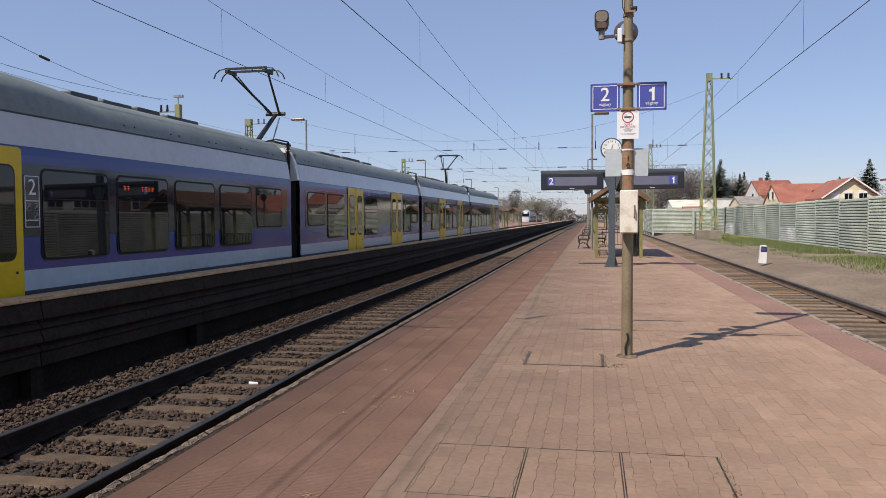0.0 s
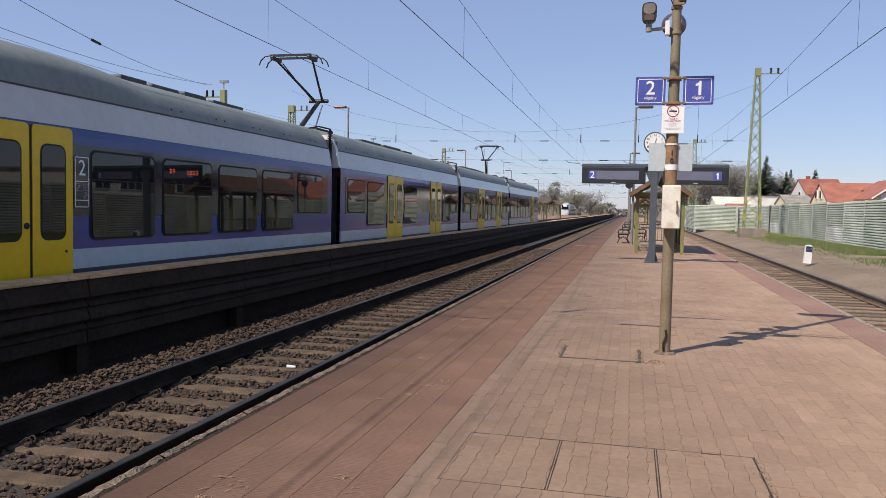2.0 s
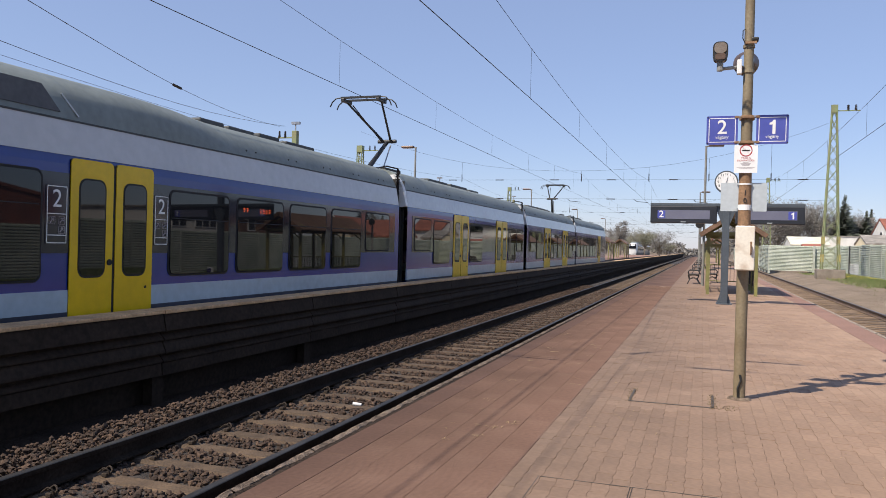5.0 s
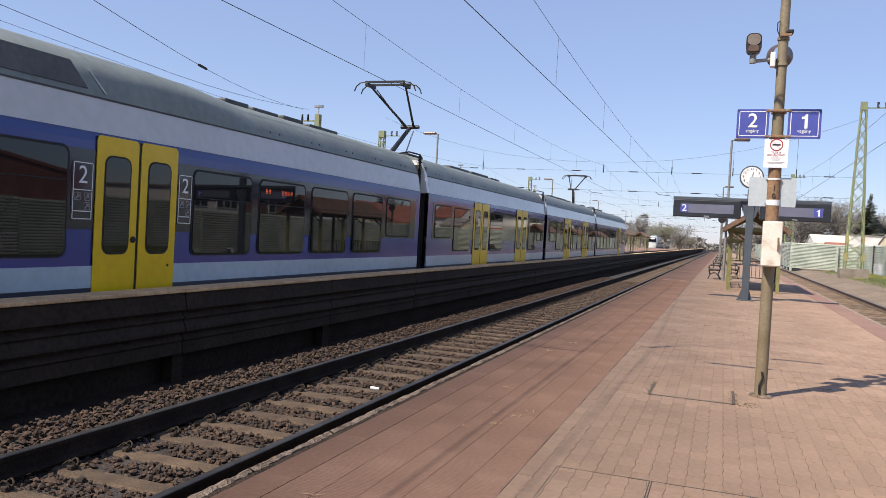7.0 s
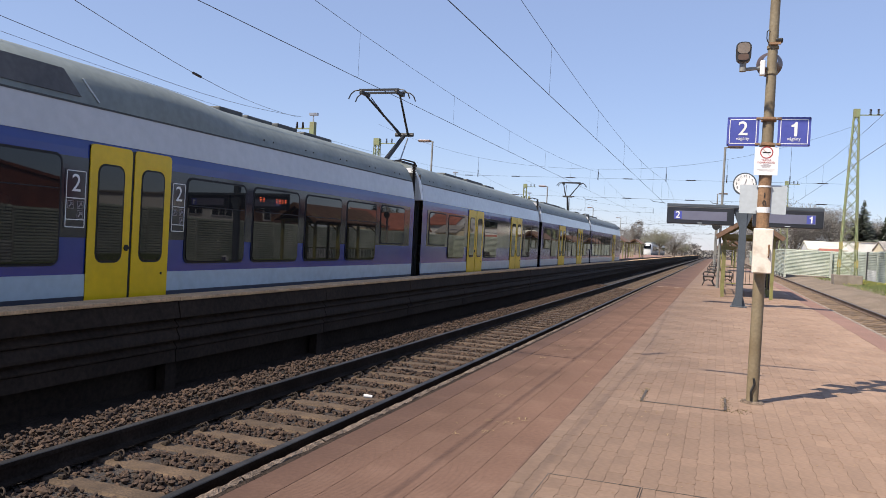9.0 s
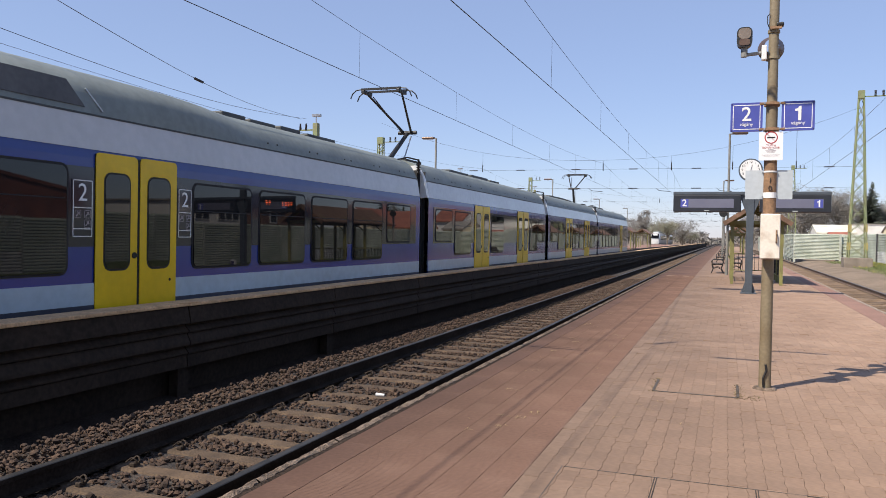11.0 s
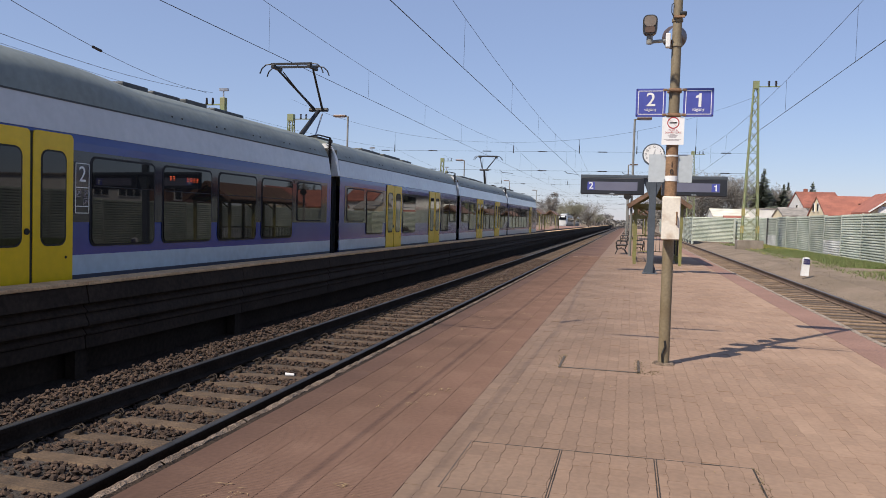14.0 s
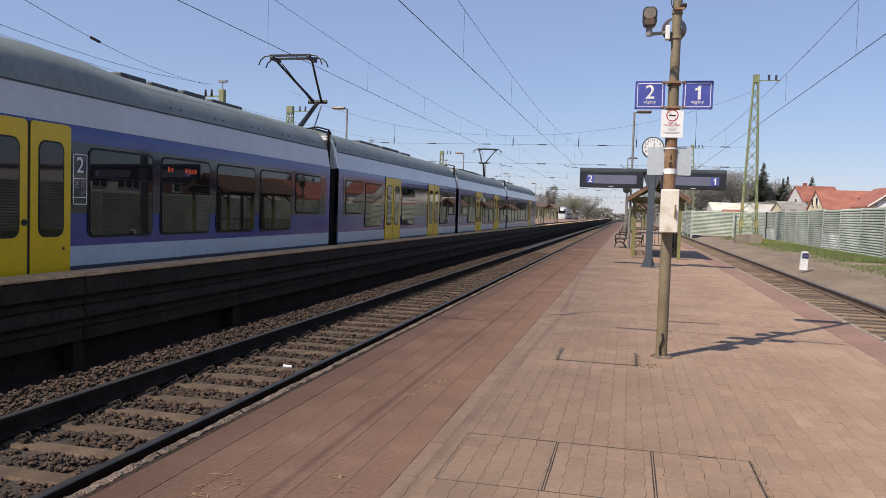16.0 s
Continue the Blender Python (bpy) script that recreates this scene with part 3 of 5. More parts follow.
def car(train, y0, y1, windows, doors, numbers=(), bulge=None, nose=False, raised=()):
    c = part("car_body", shell(bmesh.new(), SIDE, y0, y1), "blue", train, "deep blue side of a rail car")
    band("pale_band", 0.485, 0.78, y0 + 0.03, y1 - 0.03, "pale", c, label="pale blue lower band")
    band("sill_line", 0.22, 0.485, y0 + 0.03, y1 - 0.03, "sill", c, label="dark grey sill")
    band("silver_band", 2.57, 3.05, y0 + 0.03, y1 - 0.03, "silver", c, u0=1.402, u1=1.312, label="silver band under the roof")
    band("window_band", 1.27, 2.33, y0 + 0.4, y1 - 0.3, "black", c, t=0.008, label="glossy black window band")
    # roof, with the high part over the equipment
    bm = bmesh.new()
    full = lambda p: [(TX + u, z) for u, z in p] + [(TX - u, z) for u, z in p[-2::-1]]
    stations = [(y0, 0), (y1, 0)] if not bulge else [(y0, 1 if bulge[0] <= y0 else 0), (bulge[0], 1), (bulge[1] - 2.2, 1), (bulge[1] - 1.6, 0.93), (bulge[1] - 1.1, 0.76), (bulge[1] - 0.7, 0.5), (bulge[1] - 0.35, 0.22), (bulge[1], 0.04), (bulge[1] + 0.3, 0), (y1 - 0.9, 0), (y1, -0.0)]
    rows = []
    for y, k in stations:
        p = [(a[0] * (1 - k) + b[0] * k, a[1] * (1 - k) + b[1] * k) for a, b in zip(LOWROOF, HIGHROOF)]
        rows.append([bm.verts.new((x, y, z)) for x, z in full(p)])
    for a, b in zip(rows, rows[1:]):
        for i in range(len(a) - 1):
            bm.faces.new((a[i], a[i + 1], b[i + 1], b[i]))
    for r in (rows[0], rows[-1]):
        bm.faces.new([bm.verts.new(v.co) for v in r])
    bmesh.ops.recalc_face_normals(bm, faces=bm.faces[:])
    ro = part("roof", bm, "roof", c, "grey-green curved roof", smooth=True)
    # gutter line and rivet dots
    bm = bmesh.new()
    box(bm, TX + 1.30, y0 + 0.03, 3.035, TX + 1.335, y1 - 0.03, 3.06)
    part("gutter", bm, "roofdark", c)
    bm = bmesh.new()
    y = y0 + 0.8
    while y < y1 - 0.6:
        for dy in (0, 0.32):
            tube(bm, (TX + 1.2, y + dy, 3.17), (TX + 1.272, y + dy, 3.18), 0.018, seg=8)
        y += 1.55
    part("roof_bolts", bm, "under", c)["kind"] = "stuff"
    # end walls
    part("end_wall", B(TX - 1.3, y0 - 0.02, 0, TX + 1.3, y0 - 0.004, 3.3), "under", c)
    part("end_wall", B(TX - 1.3, y1 + 0.004, 0, TX + 1.3, y1 + 0.02, 3.3), "under", c)
    part("underframe", B(TX - 1.25, y0, -0.55, TX + 1.25, y1, -0.1), "under", c)
    for w in windows:
        pane(c, *w)
    for d in doors:
        door(c, *d)
    for n in numbers:
        number_panel(c, *n)
    # hatches on the roof
    for a, b, t in raised:
        bm = bmesh.new()
        box(bm, TX - 0.7, a, 3.6, TX + 0.6, b, 3.715 + t * 0.6, bevel=0.03)
        h = part("roof_unit", bm, "roofdark", c, "dark roof equipment cover")
        part("grille", B(TX - 0.7, a + 0.1, 3.717 + t * 0.6, TX + 0.5, b - 0.1, 3.725 + t * 0.6), "roof", h)
    return c


def bellows(train, y0, y1):
    bm = bmesh.new()
    n = 6
    for i in range(n):
        a, b = y0 + (y1 - y0) * i / n, y0 + (y1 - y0) * (i + 1) / n
        k = 0.0 if i % 2 else 0.05
        box(bm, TX - 1.22 + k, a, 0.2, TX + 1.22 - k, b, 3.25 - k)
    part("gangway_bellows", bm, "rubber", train, "black folded gangway between the cars")
    edge = [(1.402, 2.57), (1.312, 3.05)] + [p for p in LOWROOF[1:] if p[1] < 3.5]
    ring = [(TX + u + 0.03, z) for u, z in edge] + [(TX + u - 0.18, z - 0.02) for u, z in edge[::-1]]
    bm = extrude_y(bmesh.new(), ring, y1 - 0.2, y1 - 0.03, closed=True, caps=True)
    part("corner_fairing", bm, "white", train, "white curved fairing at the car end")
    # insulator and jumper cable
    bm = bmesh.new()
    for i in range(7):
        z = 3.12 + i * 0.045
        tube(bm, (TX + 1.2, y0 + 0.35, z + 0.1), (TX + 1.2, y0 + 0.35, z + 0.124), 0.075, 0.045, seg=12)
    tube(bm, (TX + 1.2, y0 + 0.35, 3.0), (TX + 1.2, y0 + 0.35, 3.6), 0.03, seg=8)
    part("insulator", bm, "insul", train, "brown ribbed insulator")
    bm = path_tube(bmesh.new(), [(TX + 0.8, y0 - 0.6, 3.52), (TX + 1.0, y0, 3.66), (TX + 1.2, y0 + 0.35, 3.62), (TX + 1.15, y0 + 0.6, 3.56), (TX + 1.0, y1 + 0.3, 3.55)], 0.022)
    part("cable", bm, "under", train)


def pantograph(train, y, kn, hd, flip=1):
    p = part("pantograph", B(TX - 0.6, y - 0.2, 3.6, TX + 0.6, y + 1.0, 3.72), "under", train, "raised pantograph with twin contact strips")
    part("lower_arm", tube(bmesh.new(), (TX, y, 3.76), (TX, kn, 4.66), 0.075, 0.06, seg=10), "castiron", p)
    part("control_rod", tube(bmesh.new(), (TX + 0.12, y + (kn - y) * 0.55, 3.72), (TX + 0.12, kn, 4.56), 0.022, seg=8), "steel", p)
    part("knuckle", tube(bmesh.new(), (TX - 0.3, kn, 4.68), (TX + 0.3, kn, 4.68), 0.06, seg=10), "castiron", p)
    for s in (-1, 1):
        part("upper_arm", tube(bmesh.new(), (TX + s * 0.12, kn, 4.68), (TX + s * 0.55, hd, 5.6), 0.038, 0.03, seg=8), "castiron", p)
    part("upper_rod", tube(bmesh.new(), (TX - 0.1, kn - 0.12 * flip, 4.62), (TX - 0.35, hd, 5.5), 0.016, seg=6), "castiron", p)
    for dy in (-0.22, 0.22):
        bm = bmesh.new()
        bar(bm, (TX - 0.62, hd + dy, 5.68), (TX + 0.62, hd + dy, 5.68), 0.05, 0.06)
        for s in (-1, 1):
            path_tube(bm, [(TX + s * 0.62, hd + dy, 5.68), (TX + s * 0.78, hd + dy, 5.66), (TX + s * 0.9, hd + dy, 5.56), (TX + s * 0.96, hd + dy, 5.42)], 0.018)
        part("contact_strip", bm, "castiron", p)
    for s in (-1, 1):
        part("head_carrier", B(TX + s * 0.55 - 0.05, hd - 0.28, 5.56, TX + s * 0.55 + 0.05, hd + 0.28, 5.66, bevel=0.015), "castiron", p)


train = thing("passenger_train", "blue and silver electric train with yellow doors standing at the track", "train")
T, S = (0.9, 2.275), (1.295, 2.285)
c1 = car(train, 3.95, 19.85, [(5.0, 7.68, 0.9, 2.35), (10.14, 11.78, *T), (12.0, 13.64, *T), (13.88, 15.5, *T), (15.74, 17.36, *T), (17.6, 19.16, *S)], [(8.13, 9.75)], [(7.73, 8.1), (9.79, 10.13)], bulge=(3.95, 11.9), raised=[(12.0, 12.75, 0.05), (12.9, 13.8, 0.02), (14.0, 14.8, 0.05), (15.1, 16.4, 0.02)])
# dark glass fairing and air intake at the high roof
bm = bmesh.new()
vs = [bm.verts.new(p) for p in ((TX + 1.275, 5.0, 3.13), (TX + 1.275, 8.05, 3.13), (TX + 1.2, 7.8, 3.46), (TX + 1.2, 5.0, 3.46))]
vs2 = [bm.verts.new(v.co + Vector((0.035, 0, 0.012))) for v in vs]
bm.faces.new(vs2)
for i in range(4):
    bm.faces.new((vs[i], vs[(i + 1) % 4], vs2[(i + 1) % 4], vs2[i]))
bmesh.ops.recalc_face_normals(bm, faces=bm.faces[:])
part("roof_grille", bm, "intake", c1, "dark slanted intake panel")
bm = bmesh.new()
bar(bm, (TX + 1.30, 8.36, 3.12), (TX + 1.23, 8.12, 3.4), 0.05, 0.02)
part("trim_strip", bm, "plate", c1)
W2 = [(0.54, 2.04, *S), (2.25, 3.9, *T), (6.22, 7.9, *T), (12.02, 13.5, *T), (13.6, 15.0, *S)]
D2 = [(4.28, 6.02), (9.95, 11.75)]
for a, b in ((20.5, 35.65), (36.25, 51.0)):
    car(train, a, b, [(a + w[0], a + w[1], w[2], w[3]) for w in W2] + ([(a + 8.2, a + 9.7, *T)] if a > 30 else []), [(a + d[0], a + d[1]) for d in D2], raised=[(a + 4, a + 6, 0.04), (a + 6.4, a + 8.4, 0.06), (a + 8.8, a + 10.0, 0.02)])
car(train, 51.5, 67.6, [(51.9 + i * 1.5, 53.2 + i * 1.5, *T) for i in range(7)] + [(65.2, 66.9, 1.3, 2.3)], [(62.7, 64.2)], raised=[(54, 56.5, 0.04), (57.0, 59.0, 0.06)])
car(train, -13, 3.4, [(-3, -1, *T), (-0.8, 0.8, *T), (1.2, 3.0, *T)], [])
for a, b in ((3.4, 3.95), (19.85, 20.5), (35.65, 36.25), (51.0, 51.5)):
    bellows(train, a, b)
# rounded nose
bm = bmesh.new()
rings = []
for k, (dy, s, dz) in enumerate(((0, 1.0, 0), (0.9, 0.94, -0.1), (1.8, 0.82, -0.4), (2.5, 0.66, -0.95), (2.9, 0.5, -1.6))):
    rings.append([bm.verts.new((TX + u * s, 67.62 + dy, -0.2 + (z + 0.2) * (1 + dz / 3.9))) for u, z in ([(1.36, -0.15), (1.41, 0.6), (1.41, 2.3), (1.25, 3.2), (0.6, 3.65), (-0.6, 3.65), (-1.25, 3.2), (-1.41, 2.3), (-1.41, 0.6), (-1.36, -0.15)])])
for a, b in zip(rings, rings[1:]):
    for i in range(9):
        bm.faces.new((a[i], a[i + 1], b[i + 1], b[i]))
bm.faces.new(rings[-1])
bmesh.ops.recalc_face_normals(bm, faces=bm.faces[:])
part("nose", bm, "silver", train, "rounded silver train nose", smooth=True)
pantograph(train, 20.9, 22.2, 20.4)
pantograph(train, 50.2, 49.8, 51.1)
# jacking mark on the lower band
jm = part("jacking_mark", B(TX + HALF + 0.012, 6.55, 0.6, TX + HALF + 0.0145, 6.68, 0.74), "greyink", train, "small grey jacking mark")
# red route display behind the second window
bm = bmesh.new()
xl = TX + HALF + 0.019
r2 = random.Random(9)
for base, n in ((12.2, 2), (12.75, 4)):
    for i in range(n):
        for j in range(3):
            y = base + i * 0.105
            box(bm, xl - 0.001, y + 0.02 * r2.random(), 2.02 + 0.03 * j, xl + 0.0015, y + 0.04 + 0.03 * r2.random(), 2.032 + 0.03 * j)
part("route_display", bm, "led", train, "orange glowing route display")["kind"] = "stuff"


# ---- platform furniture ----
PX, PY = 0.4, 8.56


def lamp_pole(x, y, side, height=6.2, near=False):
    p = thing("platform_lamp", "olive-grey steel lamp pole with a flat lamp head", "street lamp", "lamp poles on the platform", at=(x, y, 0))
    seg = 20 if near else 10
    part("pole", tube(bmesh.new(), (0, 0, 0), (0, 0, 2.9 if near else height), 0.06 if near else 0.06, 0.056 if near else 0.045, seg=seg, caps=False), "polegreen" if near else "lampgrey", p, smooth=True)
    if near:
        part("upper_pole", tube(bmesh.new(), (0, 0, 2.9), (0, 0, height), 0.05, 0.042, seg=seg, caps=False), "polegreen", p, smooth=True)
    bm = bmesh.new()
    bar(bm, (side * -0.05, 0, height - 0.03), (side * 0.2, 0, height), 0.05, 0.05)
    part("arm", bm, "polegreen", p)
    bm = bmesh.new()
    vs = box(bm, min(0.1 * side, 0.75 * side), -0.13, height - 0.03, max(0.1 * side, 0.75 * side), 0.13, height + 0.07, bevel=0.03)
    h = part("lamp_head", bm, "brownmetal", p, "brown flat lamp head")
    part("lens", B(min(0.2 * side, 0.7 * side), -0.1, height - 0.045, max(0.2 * side, 0.7 * side), 0.1, height - 0.031), "plate", h)
    return p


lp = lamp_pole(PX, PY, -1, near=True)
part("rust_sleeve", TUBE((0, 0, 1.345), (0, 0, 2.64), 0.0625, seg=20, caps=False), "rustpole", lp, "rust-brown bare stretch of the pole", smooth=True)
part("white_tape", TUBE((0, 0, 1.955), (0, 0, 2.012), 0.066, seg=20), "white", lp, "white tape round the pole")
part("white_tape", TUBE((0, 0, 2.215), (0, 0, 2.232), 0.066, seg=20), "white", lp)
words("stencilled_figure", "1", 0.075, (0, -0.069, 2.13), "ink", lp)
words("stencilled_figure", "0", 0.075, (0, -0.069, 2.05), "ink", lp)
bm = bmesh.new()
path_tube(bm, [(-0.015, -0.07, 0.03), (-0.02, -0.075, 0.12), (0.01, -0.07, 0.2), (0.0, -0.066, 0.26)], 0.011)
part("earth_cable", bm, "castiron", lp, "short black cable at the pole's foot")
part("foot_collar", TUBE((0, 0, 0), (0, 0, 0.02), 0.12, 0.1, seg=20), "coping", lp)


def one(parent, x, y, z, h):
    """A plain upright figure 1 of that height."""
    pts = ((0.0, -0.5), (0.2, -0.5), (0.2, 0.5), (0.06, 0.5), (-0.03, 0.36), (-0.2, 0.3), (-0.2, 0.15), (0.0, 0.18))
    part("figure", slab_y([(x + a * h, z + b * h) for a, b in pts], y - 0.003, y), "white", parent)


def track_sign(figure, x0, x1):
    z0, z1 = 2.63, 2.925
    y = PY - 0.075
    s = thing("platform_sign", "small blue enamel sign with white track number " + figure, "sign", "track number signs")
    part("board", slab_y(rounded(x0, z0, x1, z1, 0.012), y, y + 0.018), "signblue", s)
    bm = bmesh.new()
    a, b, c, d, w = x0 + 0.022, z0 + 0.022, x1 - 0.022, z1 - 0.022, 0.007
    for q in ((a, b, c, b + w), (a, d - w, c, d), (a, b, a + w, d), (c - w, b, c, d)):
        box(bm, q[0], y - 0.002, q[1], q[2], y, q[3])
    part("white_border", bm, "white", s)
    if figure == "1":
        one(s, (x0 + x1) / 2, y, z0 + 0.172, 0.142)
    else:
        words("figure", figure, 0.2, ((x0 + x1) / 2, y - 0.001, z0 + 0.172), "white", s, width=0.002)
    words("word", "vágány", 0.048, ((x0 + x1) / 2, y - 0.001, z0 + 0.075), "white", s)
    for cx in (x0 + 0.012, x1 - 0.012):
        for cz in (z0 + 0.012, z1 - 0.012):
            part("screw", TUBE((cx, y - 0.006, cz), (cx, y, cz), 0.006, seg=8), "ink", s)


track_sign("2", 0.006, 0.312)
track_sign("1", 0.488, 0.792)
br = thing("sign_bracket", "rusty brown clamp brackets holding the signs to the pole", "bracket")
for z in (2.65, 2.91):
    part("strap", B(0.28, PY - 0.085, z - 0.012, 0.52, PY - 0.065, z + 0.012, bevel=0.004), "rustpole", br)
    part("clamp", TUBE((PX, PY, z - 0.02), (PX, PY, z + 0.02), 0.075, seg=20), "rustpole", br)
    for bx in (0.33, 0.47):
        part("bolt", TUBE((bx, PY - 0.1, z), (bx, PY - 0.06, z), 0.009, seg=6), "steel", br)

ns = thing("no_smoking_sign", "white no-smoking notice with a red crossed ring", "sign")
y = PY - 0.078
part("sheet", slab_y(rounded(0.284, 2.335, 0.508, 2.622, 0.006), y, y + 0.006), "white", ns)
bm = bmesh.new()
n = 28
o = [[bm.verts.new((0.396 + r * math.cos(2 * math.pi * i / n), y - 0.002, 2.565 + r * math.sin(2 * math.pi * i / n))) for i in range(n)] for r in (0.062, 0.052)]
for i in range(n):
    j = (i + 1) % n
    bm.faces.new((o[0][i], o[0][j], o[1][j], o[1][i]))
bar(bm, (0.358, y - 0.0025, 2.603), (0.434, y - 0.0025, 2.527), 0.009, 0.001)
part("red_ring", bm, "red", ns)
part("cigarette", B(0.358, y - 0.0015, 2.558, 0.434, y, 2.572), "ink", ns)
words("notice", "TILOS A", 0.026, (0.396, y - 0.001, 2.487), "red", ns, depth=0.001)
words("notice", "DOHÁNYZÁS!", 0.026, (0.396, y - 0.001, 2.462), "red", ns, depth=0.001)
for i, w in enumerate((0.05, 0.1, 0.085, 0.07, 0.0, 0.17, 0.13)):
    if w:
        z = 2.442 - i * 0.011
        part("line_of_print", B(0.396 - w / 2, y - 0.001, z, 0.396 + w / 2, y, z + 0.0045), "greyink", ns)

bp = thing("back_plate", "two pale grey blank metal plates on the pole", "plate")
for x0, x1, tilt in ((0.165, 0.375, 0.0), (0.425, 0.612, 0.0)):
    part("plate", slab_y(rounded(x0, 1.945, x1, 2.24, 0.008), PY - 0.005, PY), "plate", bp)
for z in (1.97, 2.215):
    part("strap", B(0.3, PY + 0.001, z - 0.01, 0.5, PY + 0.012, z + 0.01), "steel", bp)
    for bx in (0.33, 0.465):
        part("bolt", TUBE((bx, PY - 0.03, z), (bx, PY + 0.02, z), 0.008, seg=6), "steel", bp)

sb = thing("switch_box", "chipped cream-painted metal switch box on the pole", "electrical box")
part("body", B(0.315, PY - 0.2, 1.335, 0.5, PY - 0.066, 1.79, bevel=0.012), "boxpaint", sb)
part("lid", B(0.322, PY - 0.207, 1.345, 0.494, PY - 0.2, 1.78, bevel=0.003), "boxpaint", sb)
bm = path_tube(bmesh.new(), [(0.462, PY - 0.205, 1.50), (0.462, PY - 0.235, 1.515), (0.462, PY - 0.235, 1.585), (0.462, PY - 0.205, 1.6)], 0.008)
part("handle", bm, "rustpole", sb, "rusty bow handle")
part("hasp", B(0.454, PY - 0.212, 1.59, 0.47, PY - 0.206, 1.63), "rustpole", sb)

fl = thing("floodlight", "brown floodlight with a white junction box on the pole", "lamp")
LZ = -0.078
part("housing", slab_y(rounded(0.05, 3.555 + LZ, 0.19, 3.745 + LZ, 0.05, seg=5), PY - 0.17, PY - 0.05), "brownmetal", fl)
part("rim", slab_y(rounded(0.046, 3.55 + LZ, 0.194, 3.75 + LZ, 0.054, seg=5), PY - 0.182, PY - 0.168), "castiron", fl, "dark rim")
part("reflector", slab_y(rounded(0.06, 3.63 + LZ, 0.18, 3.738 + LZ, 0.042, seg=5), PY - 0.19, PY - 0.181), "goldmetal", fl, "shiny warm reflector")
part("lamp_glass", slab_y(rounded(0.07, 3.565 + LZ, 0.17, 3.628 + LZ, 0.02, seg=4), PY - 0.188, PY - 0.181), "brownmetal", fl)
part("knuckle", TUBE((0.12, PY - 0.12, 3.46 + LZ), (0.12, PY - 0.12, 3.56 + LZ), 0.032, seg=12), "lampgrey", fl)
part("arm", TUBE((0.12, PY - 0.12, 3.48 + LZ), (0.33, PY - 0.05, 3.51 + LZ), 0.018, seg=10), "lampgrey", fl)
part("junction_box", B(0.285, PY - 0.09, 3.43 + LZ, 0.335, PY - 0.02, 3.58 + LZ, bevel=0.01), "white", fl)
ls = thing("loudspeaker", "round brown horn loudspeaker clamped behind the pole", "loudspeaker")
part("bell", TUBE((0.385, PY + 0.06, 3.6 + LZ), (0.385, PY + 0.22, 3.6 + LZ), 0.07, 0.13, seg=24, caps=False), "brownmetal", ls, smooth=True)
part("clamp", TUBE((PX, PY, 3.45 + LZ), (PX, PY, 3.48 + LZ), 0.06, seg=16), "polegreen", ls)
part("clamp", TUBE((PX, PY, 3.71 + LZ), (PX, PY, 3.74 + LZ), 0.058, seg=16), "polegreen", ls)
pc = thing("photo_cell", "small dark sensor box on the pole with a thin cable", "sensor")
part("housing", B(0.42, PY - 0.06, 3.77 + LZ, 0.49, PY + 0.03, 3.81 + LZ, bevel=0.012), "castiron", pc)
part("bracket", B(0.36, PY - 0.08, 3.74 + LZ, 0.47, PY - 0.055, 3.763 + LZ), "rustpole", pc)
part("cable", path_tube(bmesh.new(), [(0.36, PY - 0.06, 3.74 + LZ), (0.335, PY - 0.06, 3.8 + LZ), (0.335, PY - 0.05, 3.88 + LZ), (0.36, PY - 0.04, 3.9 + LZ)], 0.005), "castiron", pc)

# departure display with clock
DX, DY = 0.62, 23.91
dp = thing("departure_display", "slate-grey post with two dark departure displays", "display board")
part("post", B(DX - 0.1, DY - 0.09, 0.0, DX + 0.1, DY + 0.09, 3.2, bevel=0.012), "slate", dp)
bm = bmesh.new()
box(bm, DX - 0.22, DY - 0.22, 0, DX + 0.22, DY + 0.22, 0.025)
part("base_plate", bm, "slate", dp)
for sx in (-1, 1):
    bm = slab_y([(DX + sx * 0.1, 0.025), (DX + sx * 0.2, 0.025), (DX + sx * 0.1, 0.32)], DY - 0.01, DY + 0.01)
    part("gusset", bm, "slate", dp)
    for sy in (-1, 1):
        part("anchor_bolt", TUBE((DX + sx * 0.18, DY + sy * 0.18, 0.025), (DX + sx * 0.18, DY + sy * 0.18, 0.06), 0.015, seg=6), "steel", dp)
    part("bracket", slab_y([(DX + sx * 0.1, 2.3), (DX + sx * 0.28, 2.78), (DX + sx * 0.28, 2.9), (DX + sx * 0.1, 2.9)], DY - 0.06, DY + 0.06), "slate", dp)
part("top_beam", B(-1.51, DY - 0.13, 2.84, 2.71, DY + 0.13, 2.93, bevel=0.01), "slate", dp, "slate-grey top beam")
for x0, x1, fx, fig in ((-1.505, 0.37, -1.19, "2"), (0.87, 2.705, 2.38, "1")):
    d = part("display", B(x0, DY - 0.14, 2.34, x1, DY + 0.14, 2.84, bevel=0.02), "dispblack", dp, "black display housing")
    part("screen", B(x0 + 0.22, DY - 0.147, 2.46, x1 - 0.2, DY - 0.141, 2.72), "screen", d, "grey unlit screen")
    part("track_square", B(fx - 0.11, DY - 0.151, 2.475, fx + 0.11, DY - 0.1475, 2.705), "signblue", d, "blue square")
    if fig == "1":
        one(d, fx, DY - 0.1515, 2.59, 0.19)
    else:
        words("figure", fig, 0.28, (fx, DY - 0.153, 2.59), "white", d, width=0.003)
    part("sensor", B((x0 + x1) / 2 - 0.07, DY - 0.15, 2.365, (x0 + x1) / 2 + 0.07, DY - 0.14, 2.385), "plate", d)
ck = thing("station_clock", "round white station clock with a dark rim", "clock")
CZ = 3.555
